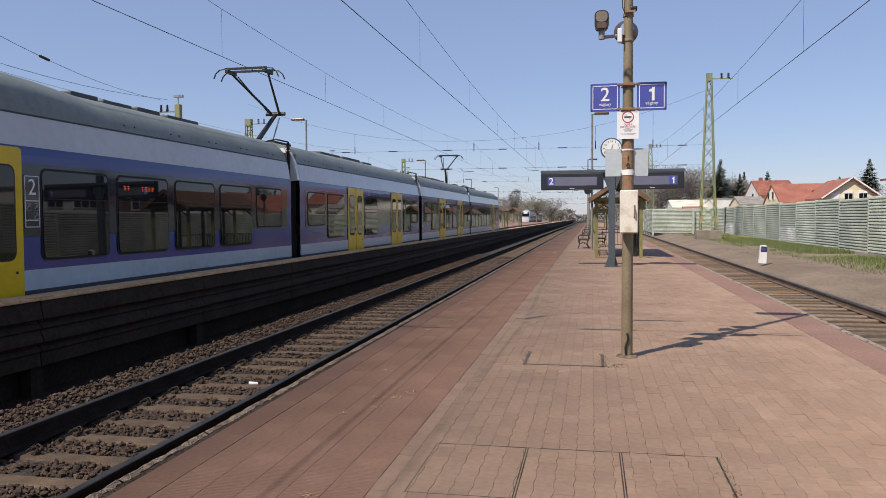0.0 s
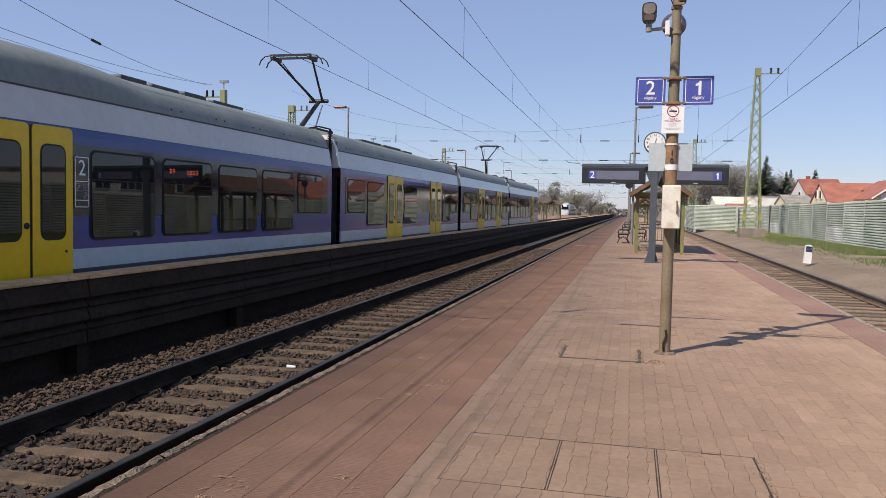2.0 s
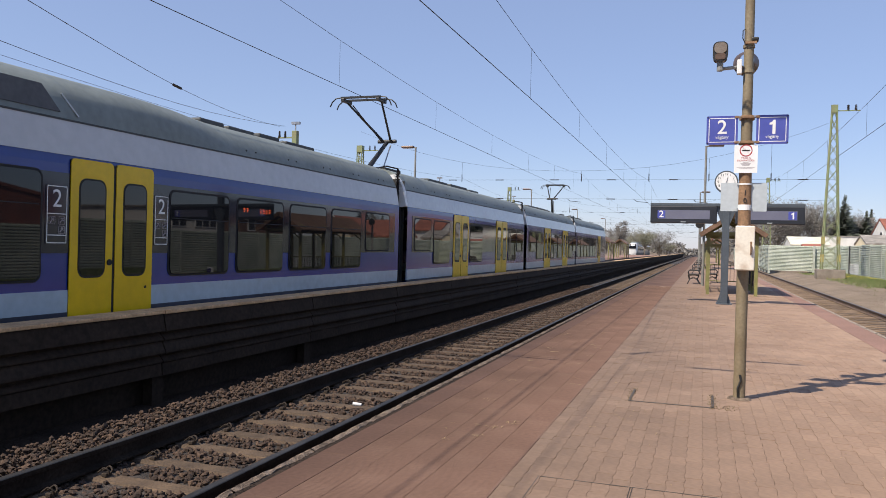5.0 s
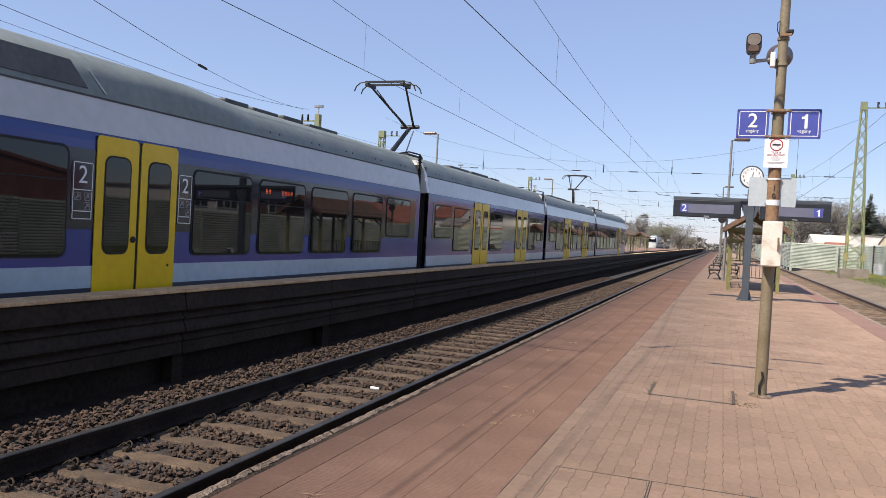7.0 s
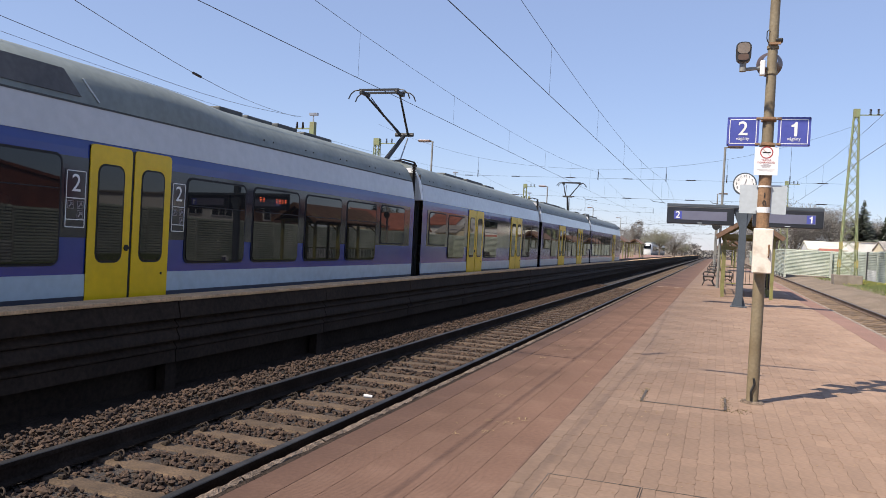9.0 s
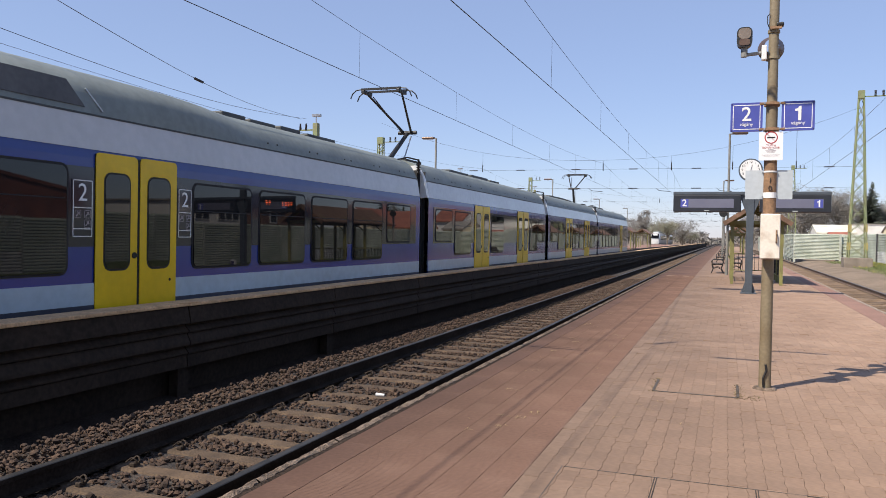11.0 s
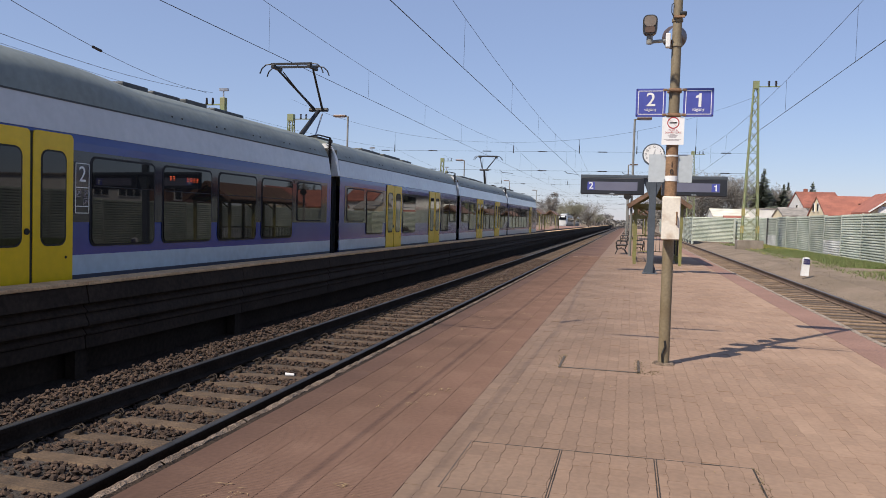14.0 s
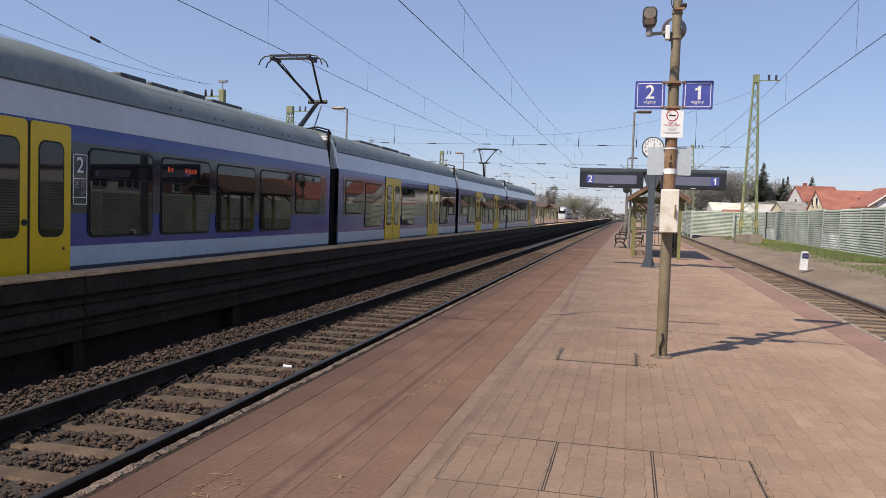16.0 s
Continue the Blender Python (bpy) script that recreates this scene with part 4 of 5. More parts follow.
part("stem", TUBE((DX - 0.02, DY, 3.1), (DX - 0.02, DY, CZ - 0.28), 0.04, seg=10), "slate", ck)
part("case", TUBE((DX - 0.02, DY - 0.09, CZ), (DX - 0.02, DY + 0.09, CZ), 0.325, seg=40), "slate", ck, "dark slate rim")
part("dial", TUBE((DX - 0.02, DY - 0.1, CZ), (DX - 0.02, DY - 0.089, CZ), 0.288, seg=40), "white", ck)
for h in range(1, 13):
    a = radians(90 - 30 * h)
    words("numeral", str(h), 0.095, (DX - 0.02 + 0.225 * math.cos(a), DY - 0.102, CZ + 0.225 * math.sin(a)), "ink", ck)
for ang, l, w in ((90 - 16, 0.15, 0.024), (90 - 199, 0.23, 0.018)):
    a = radians(ang)
    bm = bmesh.new()
    bar(bm, (DX - 0.02 - 0.03 * math.cos(a), DY - 0.106, CZ - 0.03 * math.sin(a)), (DX - 0.02 + l * math.cos(a), DY - 0.106, CZ + l * math.sin(a)), w, 0.004)
    part("clock_hand", bm, "ink", ck)


def shelter(y0, y1, near=True):
    s = thing("platform_shelter", "olive-painted open platform shelter with a brown gabled roof", "shelter", "shelters on the platform")
    xs, n = (0.2, 1.79), 3 if near else 2
    ys = [y0 + (y1 - y0) * i / n for i in range(n + 1)]
    for yy in ys:
        for x in xs:
            part("post", B(x - 0.055, yy - 0.055, 0, x + 0.055, yy + 0.055, 2.2), "olive", s)
        part("tie_beam", B(0.1, yy - 0.04, 2.1, 1.9, yy + 0.04, 2.22), "olive", s)
        bm = bmesh.new()
        bar(bm, (0.0, yy, 2.2), (0.99, yy, 2.78), 0.08, 0.1)
        bar(bm, (1.98, yy, 2.2), (0.99, yy, 2.78), 0.08, 0.1)
        part("rafter", bm, "olive", s)
        bm = bmesh.new()
        bar(bm, (0.2, yy, 1.75), (0.65, yy, 2.12), 0.05, 0.05)
        part("brace", bm, "olive", s)
    for x in xs:
        part("side_beam", B(x - 0.045, y0, 2.05, x + 0.045, y1, 2.16), "olive", s)
    for sx, xe in ((-1, -0.1), (1, 2.08)):
        bm = bmesh.new()
        p = [(xe, 2.12), (0.99, 2.83), (0.99, 2.88), (xe, 2.17)]
        extrude_y(bm, p, y0 - 0.45, y1 + 0.4, closed=True, caps=True)
        part("roof_slope", bm, "roofwood", s, "brown roof slope")
        bm = bmesh.new()
        bar(bm, (xe, y0 - 0.46, 2.1), (0.99, y0 - 0.46, 2.83), 0.03, 0.15)
        part("barge_board", bm, "roofwood", s)
    if near:
        for x in xs:
            for z in (0.25, 0.95):
                part("rail", B(x - 0.015, ys[0] + 1.4, z, x + 0.015, y1, z + 0.035), "olive", s)
            yy = ys[0] + 1.5
            while yy < y1:
                part("baluster", B(x - 0.008, yy - 0.008, 0.25, x + 0.008, yy + 0.008, 0.97), "castiron", s)
                yy += 0.16
        for z in (0.25, 0.95):
            part("rail", B(xs[0], y1 - 0.02, z, xs[1], y1 + 0.02, z + 0.035), "olive", s)
        x = xs[0] + 0.14
        while x < xs[1]:
            part("baluster", B(x - 0.008, y1 - 0.008, 0.25, x + 0.008, y1 + 0.008, 0.97), "castiron", s)
            x += 0.16
    return s


shelter(29.0, 35.2)
for a in (72, 90, 108):
    shelter(a, a + 6, near=False)


def bench(x, y, turn):
    b = thing("bench", "dark slatted bench with ornate cast iron legs", "bench", "benches on the platform", at=(x, y, 0))
    for yy in (-0.65, 0.65):
        bm = bmesh.new()
        path_tube(bm, [(0.28, yy, 0), (0.2, yy, 0.2), (0.26, yy, 0.4), (-0.02, yy, 0.42), (-0.22, yy, 0.4), (-0.14, yy, 0.2), (-0.26, yy, 0)], 0.022, seg=8)
        path_tube(bm, [(-0.2, yy, 0.4), (-0.26, yy, 0.62), (-0.34, yy, 0.85)], 0.02, seg=8)
        path_tube(bm, [(0.24, yy, 0.4), (0.27, yy, 0.55), (0.2, yy, 0.63), (-0.26, yy, 0.62)], 0.018, seg=8)
        path_tube(bm, [(0.2, yy, 0.2), (0.03, yy, 0.28), (-0.14, yy, 0.2)], 0.014, seg=6)
        part("side_frame", bm, "castiron", b, "scrolled cast iron side")
    for i in range(5):
        part("seat_slat", B(-0.2 + i * 0.095, -0.8, 0.43, -0.125 + i * 0.095, 0.8, 0.455, bevel=0.005), "benchwood", b)
    for i in range(4):
        part("back_slat", B(-0.27 - i * 0.03, -0.8, 0.55 + i * 0.09, -0.245 - i * 0.03, 0.8, 0.62 + i * 0.09, bevel=0.005), "benchwood", b)
    b.rotation_euler = (0, 0, radians(turn))
    return b


bn = bench(-0.35, 38.2, 180)
copy_thing(bn, pose(0.45, 40.5, 0, 0, 0, 0))
for yy in (54, 67, 82, 101):
    copy_thing(bn, pose(-0.35, yy, 0, 0, 0, 180))
lamp_pole(0.03, 36.1, 1)
for yy in (64.4, 92.5, 121):
    copy_thing([o for o in bpy.data.objects if o.name.startswith("platform_lamp")][1], pose(-0.3, yy, 0))

km = thing("kilometre_post", "small white kilometre stone with a blue number plate", "marker post", at=(6.5, 31.6, -0.27))
km.rotation_euler = (0, radians(4), 0)
km.scale = (0.8, 0.8, 0.8)
part("stone", slab_y([(-0.17, -0.05), (0.17, -0.05), (0.15, 0.78), (0.05, 0.84), (-0.15, 0.8)], -0.1, 0.1), "white", km)
part("plate", B(-0.13, -0.108, 0.5, 0.15, -0.101, 0.76), "navy", km, "dark blue plate")
for i, c in enumerate("211"):
    words("figure", c, 0.16, (-0.075 + 0.085 * i, -0.109, 0.63), "greyink", km)


# ---- overhead line ----
def lattice_mast(x, y, height, wb, wt, zb=-0.3, near=True):
    m = thing("catenary_mast", "green lattice steel catenary mast on a concrete footing", "mast", "catenary masts", at=(x, y, zb))
    part("footing", B(-wb * 0.8, -wb * 0.7, -0.4, wb * 0.8, wb * 0.7, 0.75, bevel=0.04), "oldconcrete", m, "rough concrete footing")
    z0 = 0.75
    for sx in (-1, 1):
        for sy in (-1, 1):
            bm = bmesh.new()
            bar(bm, (sx * wb / 2, sy * wb / 2.4, z0), (sx * wt / 2, sy * wt / 2.4, height), 0.075, 0.075)
            part("leg", bm, "mastgreen", m)
            if near:
                for zz in (1.3, 2.6):
                    k = (zz - z0) / (height - z0)
                    bm = bmesh.new()
                    w = wb + (wt - wb) * k
                    bar(bm, (sx * w / 2, sy * w / 2.4, zz), (sx * w / 2, sy * w / 2.4, zz + 0.55), 0.125, 0.125)
                    part("yellow_band", bm, "mastyellow", m, "yellow warning band")
    n = 13
    for i in range(n):
        a, b = z0 + (height - z0) * i / n, z0 + (height - z0) * (i + 1) / n
        wa, wb2 = (wb + (wt - wb) * (q - z0) / (height - z0) for q in (a, b))
        for s in (-1, 1):
            bm = bmesh.new()
            bar(bm, (-wa / 2, s * wa / 2.4, a), (wb2 / 2, s * wb2 / 2.4, b), 0.05, 0.03)
            bar(bm, (wa / 2, s * wa / 2.4, a), (-wb2 / 2, s * wb2 / 2.4, b), 0.05, 0.03)
            part("cross_brace", bm, "mastgreen", m)
            bm = bmesh.new()
            bar(bm, (s * wa / 2, -wa / 2.4, a), (s * wb2 / 2, wb2 / 2.4, b), 0.05, 0.03)
            part("side_brace", bm, "mastgreen", m)
    part("head", B(-wt / 2 - 0.06, -wt / 2.4 - 0.06, height - 0.5, wt / 2 + 0.06, wt / 2.4 + 0.06, height + 0.08), "mastgreen", m)
    bm = bmesh.new()
    bar(bm, (0, 0, height - 0.35), (1.7, 0, height - 0.35), 0.07, 0.07)
    part("cross_arm", bm, "mastgreen", m)
    for dx in (0.9, 1.4):
        bm = bmesh.new()
        for i in range(5):
            tube(bm, (dx, 0, height - 0.3 + i * 0.08), (dx, 0, height - 0.25 + i * 0.08), 0.1, 0.06, seg=8)
        part("insulator", bm, "insul", m, "brown insulator")
    return m


lattice_mast(8.84, 62.4, 12.68, 1.15, 0.3)
lattice_mast(8.5, 118, 12.4, 1.25, 0.35, near=False)
lattice_mast(8.5, 174, 12.4, 1.25, 0.35, near=False)
lattice_mast(9.3, 6.9, 12.4, 1.25, 0.35, near=False)
lattice_mast(-29, 62.4, 10.3, 0.8, 0.42, near=False)
lattice_mast(-29, 118, 11, 0.8, 0.42, near=False)
lattice_mast(-29, 6.9, 10.3, 0.8, 0.42, near=False)


def thin_mast(x, y, h):
    m = thing("switch_mast", "slim green mast with small cross arms and insulators", "mast", "slim masts", at=(x, y, -0.6))
    part("pole", B(-0.16, -0.16, 0, 0.16, 0.16, h + 0.6, bevel=0.02), "mastgreen", m)
    for i, z in enumerate((h + 0.2, h - 0.8, h - 1.6)):
        bm = bmesh.new()
        bar(bm, (-1.2 if i == 0 else 0, 0, z), (0.2 if i == 0 else 0.8, 0, z), 0.08, 0.08)
        part("cross_arm", bm, "mastgreen", m)
        for dx in ((-1.1, -0.7) if i == 0 else (0.5, 0.8)):
            part("insulator", TUBE((dx, 0, z), (dx, 0, z + 0.4), 0.08, 0.05, seg=8), "insul", m)
    bm = bmesh.new()
    bar(bm, (0, 0, h + 0.6), (0, 0, h + 1.1), 0.06, 0.06)
    box(bm, -0.25, -0.1, h + 1.0, 0.3, 0.1, h + 1.15)
    part("floodlight", bm, "steel", m)


for x, y in ((-23.7, 41.6), (-27, 78.3), (-25.8, 107.6)):
    thin_mast(x, y, 8.2)

SPANS = (6.9, 62.4, 118, 174, 230)


def catenary(x, zc, ym=-50):
    """Contact wire, sagging carrier and droppers of one track."""
    c = thing("overhead_line", "thin dark contact wire with sagging carrier wire and droppers", "overhead wire", "overhead lines", kind="structure")
    part("contact_wire", TUBE((x, ym, zc), (x, 400, zc), 0.008, seg=6), "wire", c)
    for y0, y1 in zip((-50,) + SPANS, SPANS + (286,)):
        n = 14
        carry = lambda k: zc + 0.95 + 0.85 * (2 * k - 1) ** 2
        pts = [(x, y0 + (y1 - y0) * i / n, carry(i / n)) for i in range(n + 1)]
        part("carrier_wire", path_tube(bmesh.new(), pts, 0.006, seg=5), "wire", c)
        if y0 < 150:
            for i in range(1, n, 2):
                part("dropper", TUBE((x, pts[i][1], zc), (x, pts[i][1], pts[i][2]), 0.0035, seg=4), "wire", c)


for x, zc in ((-4.15, 5.2), (-9.41, 5.72), (4.69, 5.2), (-19.5, 5.4), (-24.5, 5.4)):
    catenary(x, zc)


def cross_span(y, masts=True):
    s = thing("cross_span", "cross-span wires with dark rod insulators over the tracks", "overhead wire", "cross spans", kind="structure")
    xl, xr = -29.0, 9.0
    for z in (5.5, 7.03):
        part("cross_wire", TUBE((xl, y, z + 0.0), (xr, y, z), 0.008, seg=5), "wire", s)
        for x in (-20.3, -16.2, -11.6, -7.05, -2.3, 1.6, 6.9):
            part("rod_insulator", TUBE((x - 0.35, y, z), (x + 0.35, y, z), 0.036, seg=8), "insul", s)
    n = 20
    pts = [(xl + (xr - xl) * i / n, y, 7.75 + 3.6 * abs(2 * i / n - 1) ** 2.2) for i in range(n + 1)]
    part("span_wire", path_tube(bmesh.new(), pts, 0.008, seg=5), "wire", s)
    for x in (-4.15, -9.41, 4.69, -19.5, 0.3):
        k = (x - xl) / (xr - xl)
        part("hanger", TUBE((x, y, 7.03), (x, y, 7.75 + 3.6 * abs(2 * k - 1) ** 2.2), 0.01, seg=4), "wire", s)
        part("rod_insulator", TUBE((x, y, 6.9), (x, y, 7.5), 0.036, seg=8), "insul", s)
        part("register_arm", path_tube(bmesh.new(), [(x - 1.1, y, 5.5), (x - 0.9, y, 5.32), (x, y, 5.24)], 0.02, seg=5), "wire", s)


for y in SPANS:
    cross_span(y)


# feeder wires to the slim mast, one with a rod insulator
fw = thing("feeder_wires", "thin feeder wires running to the slim green mast", "overhead wire", kind="structure")
for a, b in (((-24.8, 41.6, 8.5), (-14.0, 12.0, 6.75)), ((-24.4, 41.6, 8.5), (-17.0, 12.0, 6.6)), ((-23.7, 41.6, 7.0), (-17.5, 8.0, 6.2))):
    n = 10
    pts = [Vector(a).lerp(Vector(b), i / n) - Vector((0, 0, 0.5 * math.sin(math.pi * i / n))) for i in range(n + 1)]
    part("feeder_wire", path_tube(bmesh.new(), pts, 0.009, seg=5), "wire", fw)
p1 = Vector((-24.8, 41.6, 8.5)).lerp(Vector((-14.0, 12.0, 6.75)), 0.62) - Vector((0, 0, 0.46))
part("rod_insulator", TUBE(p1 + Vector((-0.15, 0.4, 0.02)), p1 + Vector((0.15, -0.4, -0.02)), 0.05, seg=8), "insul", fw)
hs = thing("horn_speaker", "small black horn loudspeaker on the lamp pole", "loudspeaker")
part("horn", TUBE((-0.12, 35.9, 2.72), (-0.16, 35.6, 2.7), 0.05, 0.17, seg=16), "rubber", hs)
part("bracket", TUBE((0.0, 36.05, 2.72), (-0.12, 35.9, 2.72), 0.03, seg=8), "rubber", hs)

# ---- noise fence ----
def noise_fence():
    f = thing("noise_fence", "green slatted noise barrier with weathered pale panels", "fence", kind="structure")
    bm = bmesh.new()
    z, prof = 0.0, []
    me = {}
    for key, h0, h1 in (("fence", 0.0, 2.42), ("fencepale", 0.0, 0.95)):
        bm = bmesh.new()
        pts = [(0.09, h0)]
        n = int((h1 - h0) / 0.132)
        for i in range(n):
            a = h0 + (h1 - h0) * i / n
            d = (h1 - h0) / n
            pts += [(-0.065, a + d * 0.04), (-0.078, a + d * 0.1), (-0.078, a + d * 0.58), (-0.065, a + d * 0.64), (0.0, a + d * 0.67), (0.0, a + d * 0.99)]
        pts += [(0.09, h1)]
        extrude_y(bm, pts, 0.052, 3.948, closed=True, caps=True)
        m = bpy.data.meshes.new("fence_panel")
        bm.to_mesh(m)
        bm.free()
        m.materials.append(M[key])
        me[key] = m
    bm = B(-0.082, -0.05, -0.3, 0.13, 0.05, 2.44, bevel=0.012)
    post = bpy.data.meshes.new("fence_post")
    bm.to_mesh(post)
    bm.free()
    post.materials.append(M["fencepost"])

    def run(x, y, k, pale, ang=0.0):
        m = pose(x, y, -0.1 + 0.03 * math.sin(y), 0, 0, ang)
        o = new("fence_panel", me["fence"])
        o.parent, o.matrix_local = f, m
        p = new("fence_post", post)
        p.parent, p.matrix_local = f, m
        if pale:
            q = new("pale_panel", me["fencepale"])
            q.parent, q.matrix_local = f, m @ Matrix.Translation((-0.02, 0, 0))

    y = 72.2 - 4 * 28
    for i in range(28):
        run(11.8, y + 4 * i, i, i in (22, 27, 15))
    # the barrier steps towards the track further on
    run(10.0, 80.6, 0, False)
    for i in range(1):
        run(14.05, 80.9, 1, False, 90)
        run(10.05, 80.9, 1, False, 90)
    for i in range(22):
        run(6.1, 80.9 + 4 * i, i, i in (3, 9))
    part("plinth", B(11.66, -40, -0.7, 12.05, 73, -0.1), "concrete", f, "pale concrete plinth")
    bm = B(11.7, 72.3, -0.5, 11.95, 72.7, 2.3)
    part("end_post", bm, "under", f)
    for i in range(2):
        run(11.8, 73.0 + 4 * i, i, False)


noise_fence()


# ---- houses beyond the fence ----
def house(x0, x1, y0, y1, eave, ridge, wall, roof, label, along="x", zb=0.0, windows=True):
    h = thing("house", label, "house", "houses beyond the fence")
    part("wall", B(x0, y0, zb - 0.5, x1, y1, eave), wall, h)
    ov = 0.35
    oe = 0.1 if along == "x" else 0.35
    th = 0.18
    if along == "x":
        ym = (y0 + y1) / 2
        for s, ye in ((-1, y0 - ov), (1, y1 + ov)):
            bm = bmesh.new()
            d = (ridge - eave) / (ym - y0) * ov
            a = [bm.verts.new((x, yy, z)) for x in (x0 - oe, x1 + oe) for yy, z in ((ye, eave - d), (ym, ridge), (ym, ridge + th), (ye, eave - d + th))]
            for q in ((0, 1, 2, 3), (7, 6, 5, 4), (0, 4, 5, 1), (1, 5, 6, 2), (2, 6, 7, 3), (3, 7, 4, 0)):
                bm.faces.new([a[i] for i in q])
            bmesh.ops.recalc_face_normals(bm, faces=bm.faces[:])
            part("roof", bm, roof, h, "tiled roof slope")
        for x, t in ((x0, 0.02), (x1 - 0.02, 0.02)):
            part("gable", slab_x([(y0, eave), (y1, eave), (ym, ridge)], x, x + t), wall, h)
    else:
        xm = (x0 + x1) / 2
        for xe in (x0 - ov, x1 + ov):
            d = (ridge - eave) / (xm - x0) * ov
            bm = extrude_y(bmesh.new(), [(xe, eave - d), (xm, ridge), (xm, ridge + th), (xe, eave - d + th)], y0 - ov, y1 + ov, closed=True, caps=True)
            part("roof", bm, roof, h, "tiled roof slope")
        part("gable", slab_y([(x0, eave), (x1, eave), (xm, ridge)], y0, y0 + 0.02), wall, h)
        part("gable", slab_y([(x0, eave), (x1, eave), (xm, ridge)], y1 - 0.02, y1), wall, h)
    return h


def house_window(h, x, y, z, w, hh, shutter=True):
    o = part("window", B(x - w / 2 - 0.06, y - 0.05, z - 0.06, x + w / 2 + 0.06, y + 0.02, z + hh + 0.06), "white", h, "white window frame")
    for s in (-1, 1):
        part("pane", B(x + (s - 1) * w / 4 + 0.02, y - 0.06, z, x + (s + 1) * w / 4 - 0.02, y - 0.051, z + hh), "glass", o)
    part("sill", B(x - w / 2 - 0.12, y - 0.14, z - 0.12, x + w / 2 + 0.12, y, z - 0.06), "concrete", o)
    if shutter:
        part("shutter_box", B(x - w / 2, y - 0.09, z + hh * 0.8, x + w / 2, y - 0.061, z + hh), "white", o)


h1 = house(19.4, 27.6, 86.2, 93.7, 2.95, 4.85, "cream", "orange", "cream house with a bright orange tiled roof", "x")
h2 = house(22.2, 27.0, 80.5, 88, 3.3, 5.02, "cream", "orange", "cream gabled house with white window frames and an orange roof", "y")
for x in (24.3, 25.6):
    house_window(h2, x, 80.5, 2.85, 0.75, 1.0)
for yy in (89.0, 91.0):
    o = part("window", B(19.3, yy - 0.4, 3.3, 19.39, yy + 0.4, 4.2), "white", h1, "white window frame")
    part("pane", B(19.27, yy - 0.32, 3.36, 19.298, yy + 0.32, 4.14), "glass", o)
for sx in (-1, 1):
    bm = bar(bmesh.new(), (24.6 + sx * 2.78, 80.13, 3.2), (24.6, 80.13, 5.2), 0.06, 0.13)
    part("barge_board", bm, "white", h2, "white barge board")
part("notice_board", B(22.7, 80.44, 2.95, 23.5, 80.497, 3.75), "white", h2, "white board on the gable")
part("skylight", B(23.0, 87.7, 3.75, 24.2, 88.5, 4.2), "glass", h1, "skylight")
h3 = house(23.3, 28.4, 115.5, 127, 4.4, 6.6, "whitewall", "redroof", "white house with a dark red tiled roof", "x")
part("chimney", B(24.35, 121.2, 6.0, 24.85, 121.7, 7.2), "redroof", h3, "brick chimney")
o = part("window", B(23.2, 119.2, 3.9, 23.29, 120.3, 4.9), "white", h3, "white window frame")
part("pane", B(23.17, 119.3, 4.0, 23.199, 120.2, 4.8), "glass", o)
h4 = house(11.3, 16.0, 114, 124, 2.75, 3.8, "whitewall", "canvas", "low white hall with a pale cream roof", "x")
hall = thing("flat_hall", "long flat-roofed white hall behind the barrier", "hall", "houses beyond the fence")
part("wall", B(16.05, 118, -0.5, 21.2, 128, 4.05), "whitewall", hall)
part("roof_edge", B(15.95, 117.9, 4.05, 21.3, 128.1, 4.17), "concrete", hall, "grey roof edging")
shed = house(10.9, 13.0, 96, 99, 2.05, 2.55, "cream", "orange", "low shed with an orange tiled roof", "x")
h5 = house(17.9, 20.9, 100, 107, 2.9, 3.85, "cream", "concrete", "low cream shed with a grey roof", "x")
# buildings further along the street, seen in the train's windows
h6 = thing("house", "flat-roofed white house with wide windows", "house", "houses beyond the fence")
part("wall", B(24, 50.5, -0.5, 33, 57.8, 3.9), "whitewall", h6)
part("roof", B(23.8, 50.3, 3.9, 33.2, 58.0, 4.02), "concrete", h6, "grey flat roof")
for ya, yb, n in ((51.0, 52.8, 2), (54.0, 56.9, 3)):
    o = part("window", B(23.93, ya, 3.02, 24.02, yb, 3.82), "white", h6, "white window frame")
    for i in range(n):
        w = (yb - ya) / n
        part("pane", B(23.91, ya + i * w + 0.06, 3.09, 23.929, ya + (i + 1) * w - 0.06, 3.75), "glass", o)
h7 = house(20, 34, 22, 36, 4.0, 5.0, "redroof", "redroof", "brick-red house with a red roof", "x")
h8 = house(24, 34, 60.5, 70, 4.4, 5.0, "brownwall", "redroof", "brown rendered house with a dark red roof", "y")
for yy in (62.4, 66.2):
    o = part("window", B(23.93, yy - 0.6, 2.9, 24.02, yy + 0.6, 4.1), "white", h8, "white window frame")
    part("pane", B(23.91, yy - 0.5, 3.0, 23.929, yy + 0.5, 4.0), "glass", o)


